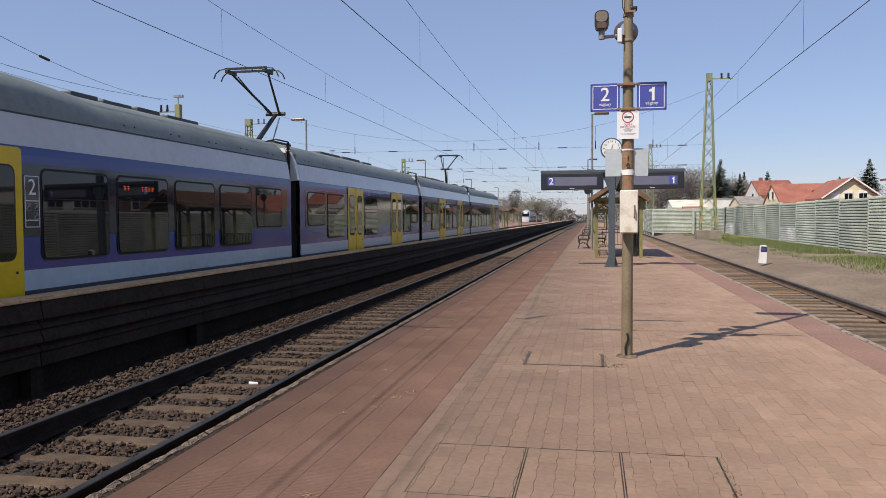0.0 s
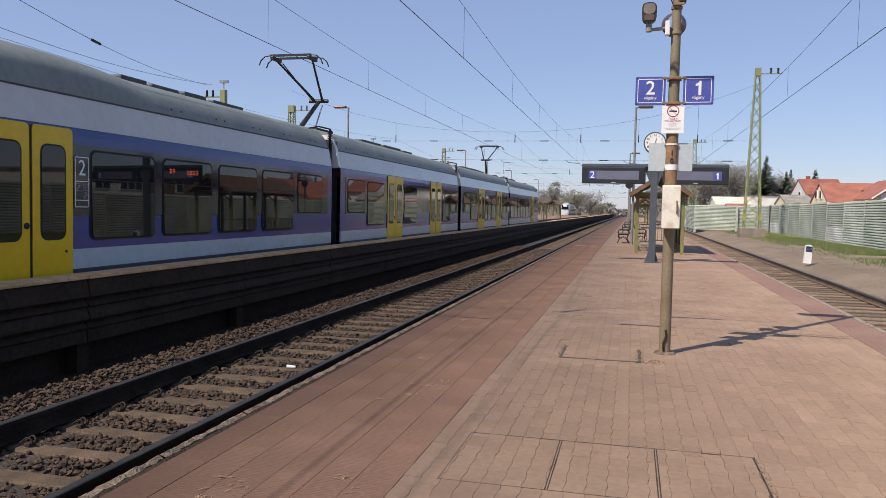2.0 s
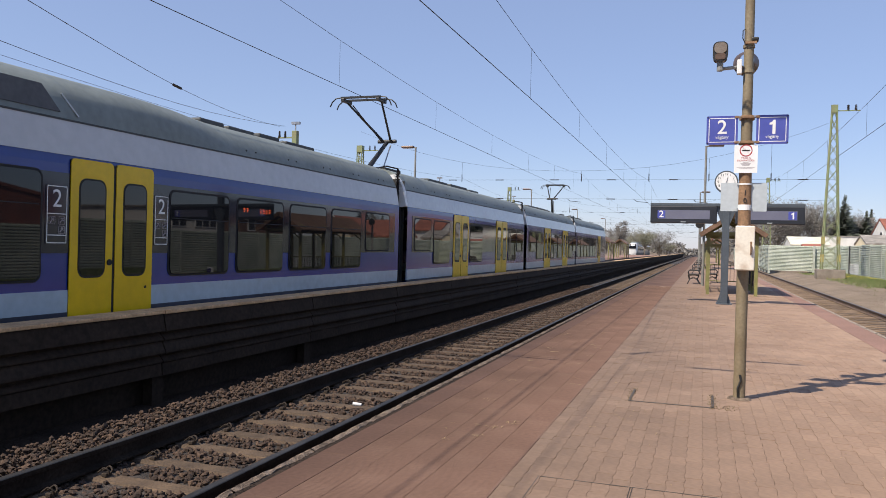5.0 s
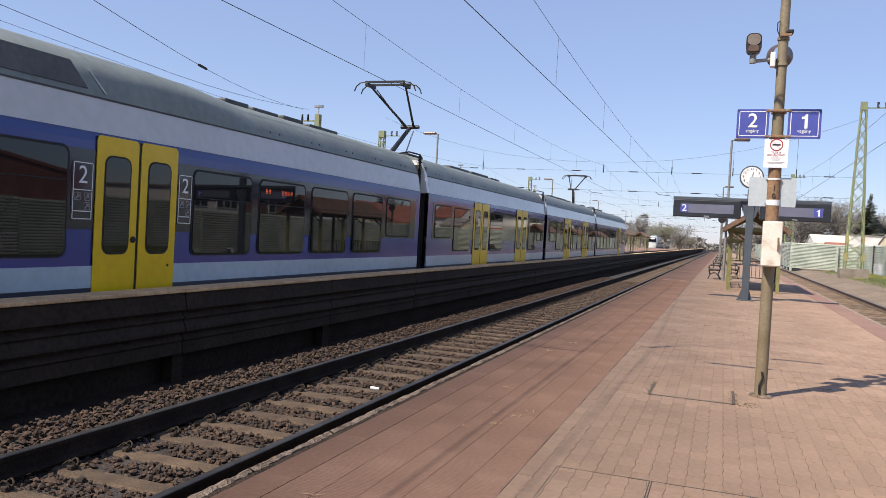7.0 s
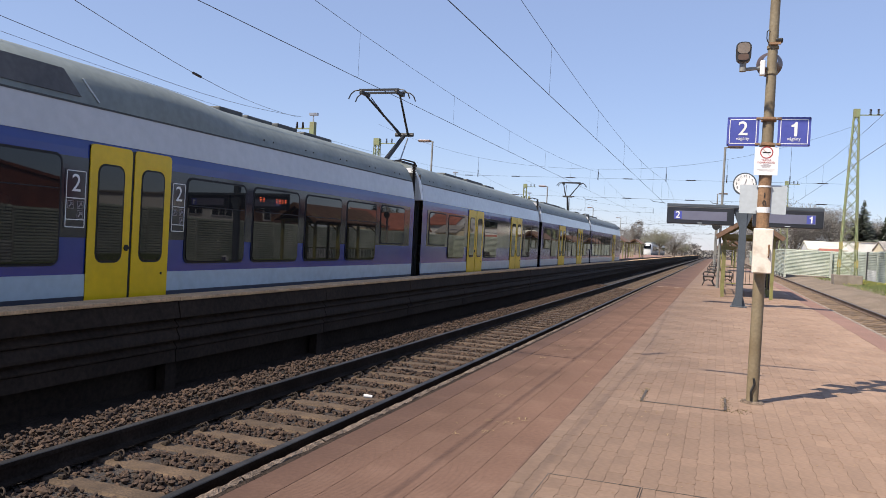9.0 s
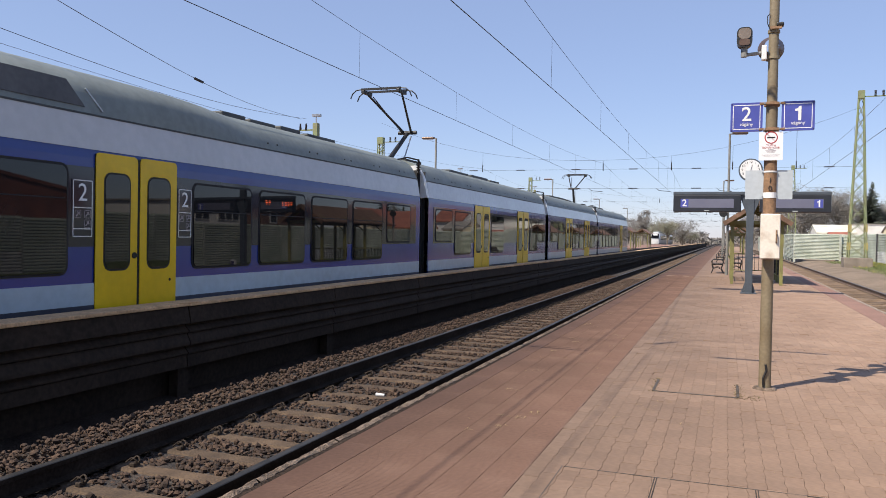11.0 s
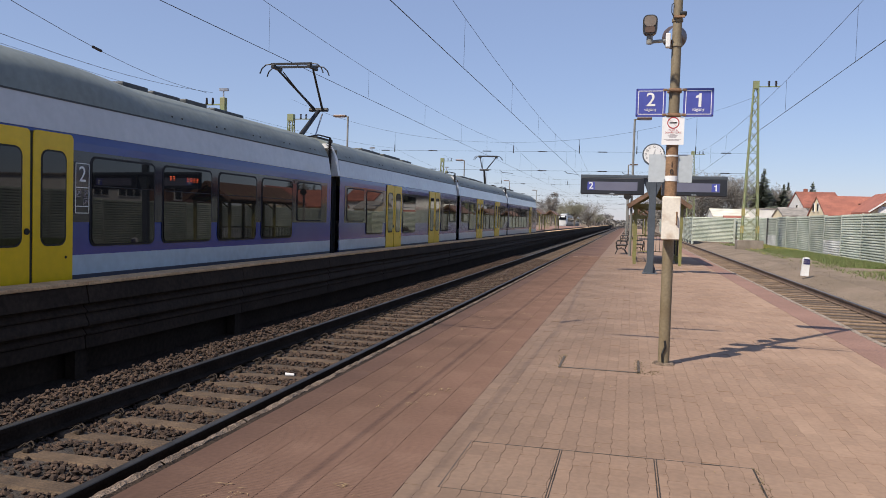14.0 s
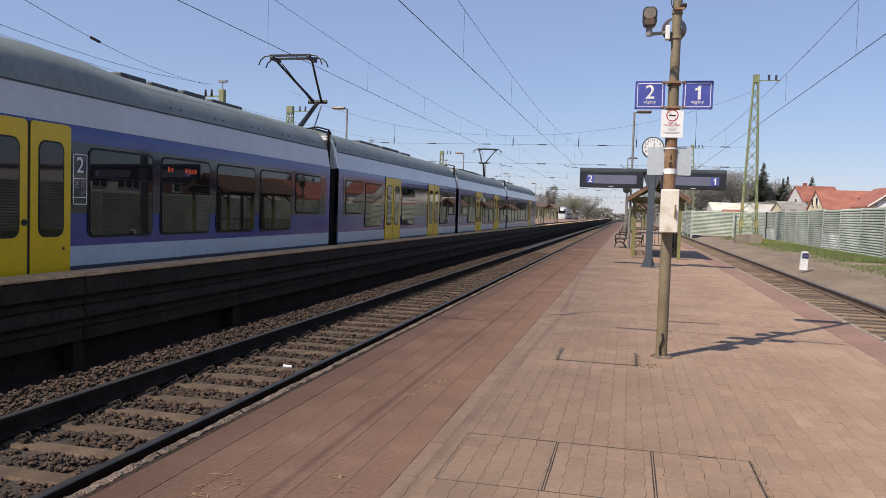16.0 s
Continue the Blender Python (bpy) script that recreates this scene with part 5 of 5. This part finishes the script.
# ---- trees ----
def tree(x, y, h, spread, leaf, seed, zb=0.0, n=900, trunk=0.25, size=0.28, label="bare budding tree with grey-brown twigs"):
    r = random.Random(seed)
    t = thing("tree", label, "tree", "trees beyond the station", at=(x, y, zb))
    bm = bmesh.new()
    tube(bm, (0, 0, -0.5), (0, 0, h * 0.45), trunk, trunk * 0.6, seg=8)
    tips = []
    for i in range(14):
        a = r.uniform(0, 6.283)
        z0 = h * r.uniform(0.22, 0.45)
        rr = spread * r.uniform(0.35, 0.95)
        p1 = Vector((rr * 0.5 * math.cos(a), rr * 0.5 * math.sin(a), z0 + h * r.uniform(0.1, 0.25)))
        p2 = Vector((rr * math.cos(a), rr * math.sin(a), min(h * 0.97, p1.z + h * r.uniform(0.08, 0.32))))
        tube(bm, (0, 0, z0), p1, trunk * 0.4, trunk * 0.25, seg=5)
        tube(bm, p1, p2, trunk * 0.25, trunk * 0.08, seg=5)
        tips += [p1, p2, (p1 + p2) / 2]
        for k in range(3):
            q = p2 + Vector((r.uniform(-1, 1), r.uniform(-1, 1), r.uniform(0, 1.2))) * spread * 0.25
            tube(bm, p1.lerp(p2, r.uniform(0.2, 1)), q, trunk * 0.1, trunk * 0.04, seg=4)
            tips.append(q)
    part("trunk", bm, "bark", t, "grey-brown trunk and limbs")
    verts, faces = [], []
    for i in range(n):
        c = r.choice(tips) + Vector((r.gauss(0, 1), r.gauss(0, 1), r.gauss(0, 0.8))) * spread * 0.16
        d = [Vector((r.uniform(-1, 1), r.uniform(-1, 1), r.uniform(-0.6, 1))).normalized() * size * r.uniform(0.5, 1.4) for _ in range(2)]
        k = len(verts)
        verts += [c, c + d[0], c + d[0] * 0.97 + d[1] * 0.1, c + d[1] * 0.13]
        faces.append((k, k + 1, k + 2, k + 3))
    o = raw("crown", verts, faces, leaf, t)
    o["kind"] = "stuff"
    return t


def conifer(x, y, h, spread, seed, zb=0.0):
    r = random.Random(seed)
    t = thing("conifer", "dark evergreen conifer behind the houses", "tree", "conifers beyond the station", at=(x, y, zb))
    part("trunk", tube(bmesh.new(), (0, 0, -0.5), (0, 0, h * 0.97), 0.22, 0.03, seg=8), "bark", t)
    verts, faces = [], []
    layers = int(h * 4.6)
    for i in range(layers):
        k = i / layers
        z = h * (0.1 + 0.9 * k)
        rad = spread * (1 - k) ** 0.85 * r.uniform(0.8, 1.15) + 0.08
        for j in range(max(10, int(60 * (1 - k)))):
            a = r.uniform(0, 6.283)
            l = rad * r.uniform(0.55, 1.1)
            w = 0.09 * l + 0.1
            c, s = math.cos(a), math.sin(a)
            b = len(verts)
            dz = -0.12 * l + r.uniform(-0.35, 0.45)
            verts += [(0, 0, z), (c * l * 0.6 - s * w, s * l * 0.6 + c * w, z + dz * 0.5), (c * l, s * l, z + dz), (c * l * 0.6 + s * w, s * l * 0.6 - c * w, z + dz * 0.5 - 0.1)]
            faces.append((b, b + 1, b + 2, b + 3))
    o = raw("needles", verts, faces, "needle", t)
    o["kind"] = "stuff"
    return t


conifer(21.5, 138, 11.2, 3.6, 1)
conifer(24.8, 139, 8.6, 3.0, 2)
conifer(29.0, 138, 9.0, 3.2, 3)
conifer(39.0, 120, 9.6, 3.3, 4)
conifer(34.5, 118, 6.9, 1.8, 5)
conifer(27.5, 150, 9.6, 2.6, 6)
for i, (x, y, h, s) in enumerate(((12, 142, 8, 3.5), (15, 146, 9.5, 4), (17.5, 141, 10.5, 3.5), (19.5, 143, 9.0, 3), (23, 142, 8.5, 3), (26, 143, 7.5, 3), (9, 150, 7, 3.5), (41, 130, 7, 3.5), (6.5, 170, 7, 4), (13, 160, 12, 4))):
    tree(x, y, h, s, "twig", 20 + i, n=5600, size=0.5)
for i in range(26):
    r3 = random.Random(100 + i)
    y = 265 + i * 8 + r3.uniform(-5, 5)
    x = -y * math.tan(radians(r3.uniform(1.9, 7.2)))
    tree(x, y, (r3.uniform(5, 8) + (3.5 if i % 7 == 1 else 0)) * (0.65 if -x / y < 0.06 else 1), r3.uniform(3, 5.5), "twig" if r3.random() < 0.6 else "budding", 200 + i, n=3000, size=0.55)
for i in range(14):
    r3 = random.Random(300 + i)
    y = 170 + i * 20
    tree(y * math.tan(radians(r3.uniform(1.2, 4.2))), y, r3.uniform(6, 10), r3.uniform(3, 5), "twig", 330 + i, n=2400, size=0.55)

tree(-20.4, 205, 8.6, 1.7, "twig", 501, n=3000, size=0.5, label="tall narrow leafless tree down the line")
tree(-15.8, 228, 7.2, 2.4, "budding", 502, n=3000, size=0.5, label="round budding tree down the line")

# ---- far platform and what stands on it ----
fp = thing("far_platform", "paved far platform beyond the train", "platform", kind="structure")
part("slab", B(-17, -30, -0.8, -11.0, 200, 0.22), "redpave", fp)
part("edge", B(-11.0, -30, -0.8, -10.9, 200, 0.23), "coping", fp)
src = [o for o in bpy.data.objects if o.name.startswith("platform_lamp")][1]
for yy in (8.5, 36.5, 64.4, 97.7, 127):
    copy_thing(src, pose(-13.9 if yy < 90 else -15.1, yy, 0.2, 0, 0, 180))
sh = [o for o in bpy.data.objects if o.name.startswith("platform_shelter")][1]
for yy in (100, 122):
    copy_thing(sh, pose(-13.2, yy - 72, 0.22))


def far_train():
    t = thing("white_train", "white and grey electric train standing far down the line", "train")
    cx, ya = -20.4, 242
    bm = bmesh.new()
    rings = []
    sec = [(1.36, 0.0), (1.41, 1.0), (1.4, 2.4), (1.2, 3.3), (0.6, 3.7), (-0.6, 3.7), (-1.2, 3.3), (-1.4, 2.4), (-1.41, 1.0), (-1.36, 0.0)]
    for dy, k, top in ((60, 1, 1), (2.6, 1, 1), (1.7, 0.98, 0.95), (0.9, 0.94, 0.78), (0.2, 0.88, 0.5), (0, 0.8, 0.34)):
        rings.append([bm.verts.new((cx + u * k, ya + dy, z * top)) for u, z in sec])
    for a, b in zip(rings, rings[1:]):
        for i in range(9):
            bm.faces.new((a[i], a[i + 1], b[i + 1], b[i]))
    bm.faces.new(rings[-1])
    bmesh.ops.recalc_face_normals(bm, faces=bm.faces[:])
    part("body", bm, "silver", t, smooth=True)
    bm = bmesh.new()
    vs = [bm.verts.new(p) for p in ((cx - 1.1, ya + 0.42, 1.75), (cx + 1.1, ya + 0.42, 1.75), (cx + 1.0, ya + 1.75, 3.1), (cx - 1.0, ya + 1.75, 3.1))]
    bm.faces.new(vs)
    bmesh.ops.solidify(bm, geom=bm.faces[:], thickness=0.12)
    bmesh.ops.translate(bm, verts=bm.verts[:], vec=(0, -0.45, 0.12))
    part("windscreen", bm, "glass", t, "dark windscreen")
    part("window_band", B(cx + 1.36, ya + 3.2, 1.35, cx + 1.45, ya + 59, 2.6), "glass", t)
    part("skirt", B(cx - 1.3, ya + 0.05, -0.25, cx + 1.43, ya + 59, 0.45), "roofdark", t, "dark grey skirt")
    part("roof_gear", B(cx - 0.9, ya + 6, 3.6, cx + 0.9, ya + 40, 4.0, bevel=0.1), "roof", t)


far_train()


# ---- pieces: edge stones, slabs, pavers, ballast, grass ----
coping(-2.688, -2.612, "coping", 5)
part("edge_seam", B(-2.615, -6, -0.03, -2.5655, 60, -0.0045), "trench", platform, "dark seam behind the edge stones")
coping(3.34, 3.24, "palecoping", 6)
part("far_paving", B(-1.2, 34, -0.016, 2.75, YB, -0.001), "paver", platform)
part("red_strip", B(2.75, -6, -0.016, 3.235, YB, -0.002), "redpave", platform, "red strip beside the edge")
part("far_red_strip", B(-2.59, 34, -0.016, -1.2, YB, -0.002), "redslab", platform, "dark red strip beside the edge")


part("rear_paving", B(-1.2, YA, -0.016, 2.75, -2.6, -0.001), "paver", platform)
part("rear_red_strip", B(-2.585, YA, -0.016, -1.2, -6.05, -0.002), "redslab", platform, "dark red strip beside the edge")


def piece(name, outline, material, top=0.0, depth=0.02, ch=0.004):
    """A low prism with a chamfered top."""
    bm = bmesh.new()
    cx, cy = sum(p[0] for p in outline) / len(outline), sum(p[1] for p in outline) / len(outline)
    rings = []
    for z, k in ((top - depth, 0), (top - ch, 0), (top, ch)):
        ring = []
        for x, y in outline:
            d = Vector((cx - x, cy - y)).normalized() * k
            ring.append(bm.verts.new((x + d.x, y + d.y, z)))
        rings.append(ring)
    n = len(outline)
    for a, b in zip(rings, rings[1:]):
        for i in range(n):
            bm.faces.new((a[i], a[(i + 1) % n], b[(i + 1) % n], b[i]))
    bm.faces.new(rings[-1])
    bmesh.ops.recalc_face_normals(bm, faces=bm.faces[:])
    me = bpy.data.meshes.new(name)
    bm.to_mesh(me)
    bm.free()
    me.materials.append(M[material])
    return me


def joined(name, places, material, parent):
    """Many pavers in one mesh."""
    shapes = [(np.array([p.co[:] for p in me.vertices]), [tuple(p.vertices) for p in me.polygons]) for me in pavs]
    verts, faces, o = [], [], 0
    for x, y, z in places:
        v, fs = shapes[odd((x, y))]
        verts.append(v + (x, y, z))
        faces += [tuple(i + o for i in f) for f in fs]
        o += len(v)
    ob = raw(name, np.concatenate(verts).tolist(), faces, material, parent)
    ob["kind"] = "stuff"
    return ob


PW, PL = 0.1125, 0.215
g = 0.0008


def paver_shape(phase):
    """Zigzag long sides, the same for every course; phase: where along the zigzag the piece begins."""
    def side(dx):
        ys = sorted({0.0, 1.0, *((k + q - phase) for k in (0, 1) for q in (0.25, 0.75) if 0.02 < k + q - phase < 0.98)})
        tri = lambda t: 0.0062 * (1 - abs(((t + 0.25) % 1.0) * 4 - 2))
        return [(dx - tri(t + phase) + (g if dx == 0 else -g), t * PL + (0.0008 if t == 0 else -0.0008 if t == 1 else 0)) for t in ys]
    return side(0)[::-1] + side(PW)


pavs = [piece("paver", paver_shape(q), "paver", ch=0.0007) for q in (0.0, 0.5)]
rp = random.Random(11)
COVERS = ((-0.995, -0.388), (-0.388, 0.207), (0.207, 0.803))
near, far, infill = [], [], ([], [], [])
for i in range(35):
    x = -1.195 + i * PW
    y = 0.9 - 16 * PL + (i % 2) * PL / 2
    while y < 34:
        p = (x, y, rp.uniform(-0.002, 0.0005) + 0.003 * noise.noise((x, y, 0)) + (0.0 if rp.random() > 0.03 else -0.004))
        cx, cy = x + PW / 2, y + PL / 2
        hit = [k for k, (a, b) in enumerate(COVERS) if a < cx < b and 4.13 < cy < 5.06]
        if hit:
            infill[hit[0]].append(p)
        else:
            (near if 5.0 < cy < 7.6 and -1.1 < x < 1.2 else far).append(p)
        y += PL
near.sort(key=lambda p: p[1])
odd = lambda p: round((p[0] + 1.195) / PW) % 2
for p in near[:300]:
    o = new("paver", pavs[odd(p)])
    o.parent, o.location = platform, p
joined("far_pavers", far + near[300:], "paver_joined", platform)

# red slabs along the left edge, laid in staggered courses
sl = piece("red_slab", [(0.001, 0.0001), (0.2275, 0.0001), (0.2275, 0.9999), (0.001, 0.9999)], "redslab", ch=0.003)
ribs = bpy.data.meshes.new("ribbed_slab")
bm = bmesh.new()
nr = 44
rv = []
for j in range(2 * nr + 1):
    z = -0.003 if j % 2 else 0.0
    yy = 0.0002 + 0.9996 * j / (2 * nr)
    rv.append([bm.verts.new((xx, yy, z)) for xx in (0.0015, 0.227)])
for p, q in zip(rv, rv[1:]):
    bm.faces.new((p[0], p[1], q[1], q[0]))
bm.to_mesh(ribs)
bm.free()
ribs.materials.append(M["ribbed"])
for i in range(6):
    y = -6.0 + (i % 3) * 0.33
    while y < 33.2:
        o = new("red_slab" if i < 1 else "ribbed_slab", sl if i < 1 else ribs)
        o.parent, o.location = platform, (-2.568 + i * 0.2285, y, rp.uniform(-0.0006, 0.0004))
        y += 1.0

part("border_joint", B(-1.204, -6, -0.016, -1.186, 34, 0.0022), "ribbed", platform, "narrow straight border beside the pavers")

# cable pit covers, framed in steel and filled with pavers
for k, (a, b) in enumerate(COVERS):
    cv = thing("pit_cover", "steel-framed pit cover filled with reddish pavers", "cover", "pit covers in the platform")
    y0, y1 = 4.13, 5.06
    part("frame_bar", B(a + 0.004, y0, -0.014, a + 0.01, y1, 0.001), "soil" if k else "benchwood", cv)
    part("frame_bar", B(b - (0.01 if k < 2 else 0.016), y0, -0.014, b - 0.004, y1, 0.001), "soil", cv)
    part("frame_bar", B(a, y1 - 0.006, -0.014, b, y1 + 0.003, 0.0012), "benchwood", cv)
    part("frame_bar", B(a, y0 - 0.003, -0.014, b, y0 + 0.003, 0.0008), "benchwood", cv)
    joined("infill_pavers", infill[k], "paver_joined", cv)
hc = thing("inspection_cover", "square paved inspection cover with weeds in its edges", "cover")
for q in ((-0.65, 7.92, 0.15, 7.94), (-0.667, 7.92, -0.642, 8.6), (0.125, 7.92, 0.15, 8.6)):
    part("frame_bar", B(q[0], q[1], -0.014, q[2], q[3] + (0.012 if q[3] < 8 else 0), 0.005), "benchwood", hc, "rusty frame edge")


# ballast
def stones(name, places, size, seed, material="ballast"):
    r = np.random.RandomState(seed)
    ico = np.array([(0, 0, 1), (0.9, 0, 0.3), (0.28, 0.85, 0.35), (-0.72, 0.52, 0.3), (-0.72, -0.52, 0.35), (0.28, -0.85, 0.3), (0.5, 0.4, -0.7), (-0.5, 0.3, -0.7), (0.0, -0.6, -0.7)])
    tri = [(0, 1, 2), (0, 2, 3), (0, 3, 4), (0, 4, 5), (0, 5, 1), (1, 6, 2), (2, 7, 3), (2, 6, 7), (3, 7, 4), (4, 8, 5), (4, 7, 8), (5, 8, 1), (1, 8, 6)]
    vs, fs = [], []
    for k, p in enumerate(places):
        a = r.uniform(0, 6.28)
        c, s = np.cos(a), np.sin(a)
        b = r.uniform(-0.7, 0.7)
        rot = np.array([[c, -s, 0], [s, c, 0], [0, 0, 1]]) @ np.array([[1, 0, 0], [0, np.cos(b), -np.sin(b)], [0, np.sin(b), np.cos(b)]])
        sc = size * r.uniform(0.55, 1.25) * np.array([r.uniform(0.7, 1.3), r.uniform(0.6, 1.1), r.uniform(0.55, 0.95)])
        v = (ico * r.uniform(0.75, 1.2, (9, 1)) * sc) @ rot.T + p
        vs.append(v)
        o = 9 * k
        fs += [(i + o, j + o, l + o) for i, j, l in tri]
    ob = raw(name, np.concatenate(vs).tolist(), fs, material)
    return tagged(ob, "loose brown ballast stones between the sleepers", "ballast", kind="stuff")


r = random.Random(3)
pl = []
for k in range(40000):
    y = -3 + 43 * r.random() ** 1.5
    u = (y - 0.075) / 0.5775
    if abs(u - round(u)) * 0.5775 < 0.12:
        continue
    x = -4.15 + r.uniform(-0.72, 0.72)
    pl.append((x, y, RAIL - 0.225 + r.uniform(-0.03, 0.02)))
for k in range(27000):
    y = -3 + 43 * r.random() ** 1.5
    x = r.uniform(-6.6, -4.97)
    z = -0.42 if x > -5.75 else -0.42 - (-5.75 - x) * 0.6
    pl.append((x, y, z + r.uniform(-0.05, 0.03)))
stones("ballast_stones", pl, 0.031, 1)
pl = []
for k in range(9000):
    y = 5 + 38 * r.random()
    u = (y - 3) / 0.62
    if abs(u - round(u)) * 0.62 < 0.13 and r.random() < 0.85:
        continue
    pl.append((4.69 + r.uniform(-0.7, 0.72), y, RAIL - 0.25 + r.uniform(-0.04, 0.02)))
for k in range(7000):
    pl.append((r.uniform(5.5, 8.6), 10 + 35 * r.random(), -0.47 + 0.1 * r.random()))
pl = [(x, y, z if x < 5.5 else (-0.47 if x < 6.3 else -0.26 - (7.2 - min(x, 7.2)) * 0.16)) for x, y, z in pl]
stones("gravel", [p for p in pl if p[0] < 5.5], 0.03, 2, "rustballast")
stones("verge_gravel", [p for p in pl if p[0] > 5.5], 0.009, 7, "gravel")

# grass along the fence
gv, gf, fv, ff = [], [], [], []
for k in range(75000):
    y = 22 + 56 * r.random()
    x = 11.6 - abs(r.gauss(0, 0.95)) if r.random() < 0.93 else r.uniform(8.3, 11.6)
    if not 7.2 < x < 11.75 or noise.noise((x * 0.5, y * 0.18, 3)) < -0.3:
        continue
    h = r.uniform(0.05, 0.2) * (1 if x > 10 else 0.5)
    a = r.uniform(0, 3.14)
    dx, dy = 0.015 * math.cos(a), 0.015 * math.sin(a)
    lx, ly = r.uniform(-0.08, 0.08), r.uniform(-0.08, 0.08)
    n = len(gv)
    zg = -0.25 + max(0.0, x - 9) * 0.0115
    gv += [(x - dx, y - dy, zg), (x + dx, y + dy, zg), (x + lx, y + ly, zg + 0.05 + h)]
    gf.append((n, n + 1, n + 2))
    if y > 42 and noise.noise((x * 0.35, y * 0.12, 9)) > 0.05 and r.random() < 0.05:
        n = len(fv)
        fv += [(x - 0.022, y, -0.22 + h), (x + 0.022, y, -0.22 + h), (x + 0.022, y + 0.025, -0.19 + h), (x - 0.022, y + 0.025, -0.19 + h)]
        ff.append((n, n + 1, n + 2, n + 3))
tagged(raw("grass", gv, gf, "grass"), "patchy green spring grass along the fence", "grass", kind="stuff")
tagged(raw("dandelions", fv, ff, "yellowflower"), "yellow dandelions in the grass", "flowers", kind="stuff")
# weeds at the inspection cover
gv, gf = [], []
for k in range(300):
    x, y = (r.choice((-0.66, 0.14)) + r.gauss(0, 0.02), r.uniform(7.9, 8.7)) if r.random() < 0.8 else (r.uniform(0.1, 0.35), r.uniform(7.85, 8.1))
    h = r.uniform(0.003, 0.018)
    n = len(gv)
    lx, ly = r.uniform(-0.04, 0.04), r.uniform(-0.04, 0.04)
    gv += [(x - 0.006, y, -0.01), (x + 0.006, y, -0.01), (x + lx, y + ly, h)]
    gf.append((n, n + 1, n + 2))
for k in range(130):
    x, y, h = 0.8 + r.gauss(0, 0.012), r.uniform(4.13, 5.05), r.uniform(0.003, 0.014)
    n = len(gv)
    lx, ly = r.uniform(-0.03, 0.03), r.uniform(-0.03, 0.03)
    gv += [(x - 0.006, y, -0.01), (x + 0.006, y, -0.01), (x + lx, y + ly, h)]
    gf.append((n, n + 1, n + 2))
tagged(raw("weeds", gv, gf, "drygrass"), "dry weeds in the cover's joints", "weeds", kind="stuff")

# straw and leaf bits blown onto the platform
sv, sf = [], []
for k in range(64):
    cx, cy = (r.uniform(-2.3, -1.25), r.uniform(3.5, 16)) if r.random() < 0.7 else (r.uniform(-1.0, 2.6), r.uniform(3.5, 14))
    for j in range(r.randint(1, 9)):
        x, y, a, l = cx + r.gauss(0, 0.035), cy + r.gauss(0, 0.03), r.uniform(0, 3.14), r.uniform(0.012, 0.05)
        dx, dy = l * math.cos(a), l * math.sin(a)
        n = len(sv)
        sv += [(x - dx, y - dy, 0.003), (x + dy * 0.08, y - dx * 0.08, 0.008), (x + dx, y + dy, 0.004), (x - dy * 0.08, y + dx * 0.08, 0.008)]
        sf.append((n, n + 1, n + 2, n + 3))
for k in range(150):
    x, y, a, l = r.uniform(-1.1, 2.7), r.uniform(3.5, 16), r.uniform(0, 3.14), r.uniform(0.004, 0.012)
    dx, dy = l * math.cos(a), l * math.sin(a)
    n = len(sv)
    sv += [(x - dx, y - dy, 0.003), (x + dy * 0.6, y - dx * 0.6, 0.006), (x + dx, y + dy, 0.004), (x - dy * 0.6, y + dx * 0.6, 0.007)]
    sf.append((n, n + 1, n + 2, n + 3))
tagged(raw("straw_bits", sv, sf, "straw"), "scattered bits of dry straw on the platform", "litter", kind="stuff")
# crushed white can between the sleepers
cn = thing("crushed_can", "crushed white drink can lying on the ballast", "can", at=(-3.95, 8.6, -0.49))
part("shell", tube(bmesh.new(), (-0.055, 0, 0.028), (0.045, 0.03, 0.022), 0.024, 0.018, seg=12), "white", cn)
part("rim", tube(bmesh.new(), (0.045, 0.03, 0.022), (0.05, 0.0315, 0.022), 0.018, seg=12), "steel", cn)
# distant woods that close the view
wv, wf = [], []
for k in range(26000):
    y = r.uniform(420, 520)
    x = r.uniform(-150, 120)
    top = 5.5 + 3.0 * noise.noise((x * 0.06, 1, 0)) + 2.2 * noise.noise((x * 0.2, 5, 0))
    if abs(x + 6) < 5:
        top = 2.0
    z = top * r.random() ** 0.7
    a, b = Vector((r.uniform(-1, 1), r.uniform(-1, 1), r.uniform(-1, 1))) * 1.3, Vector((r.uniform(-1, 1), r.uniform(-1, 1), r.uniform(-1, 1))) * 0.7
    n = len(wv)
    c = Vector((x, y, z))
    wv += [c, c + a, c + a + b, c + b]
    wf.append((n, n + 1, n + 2, n + 3))
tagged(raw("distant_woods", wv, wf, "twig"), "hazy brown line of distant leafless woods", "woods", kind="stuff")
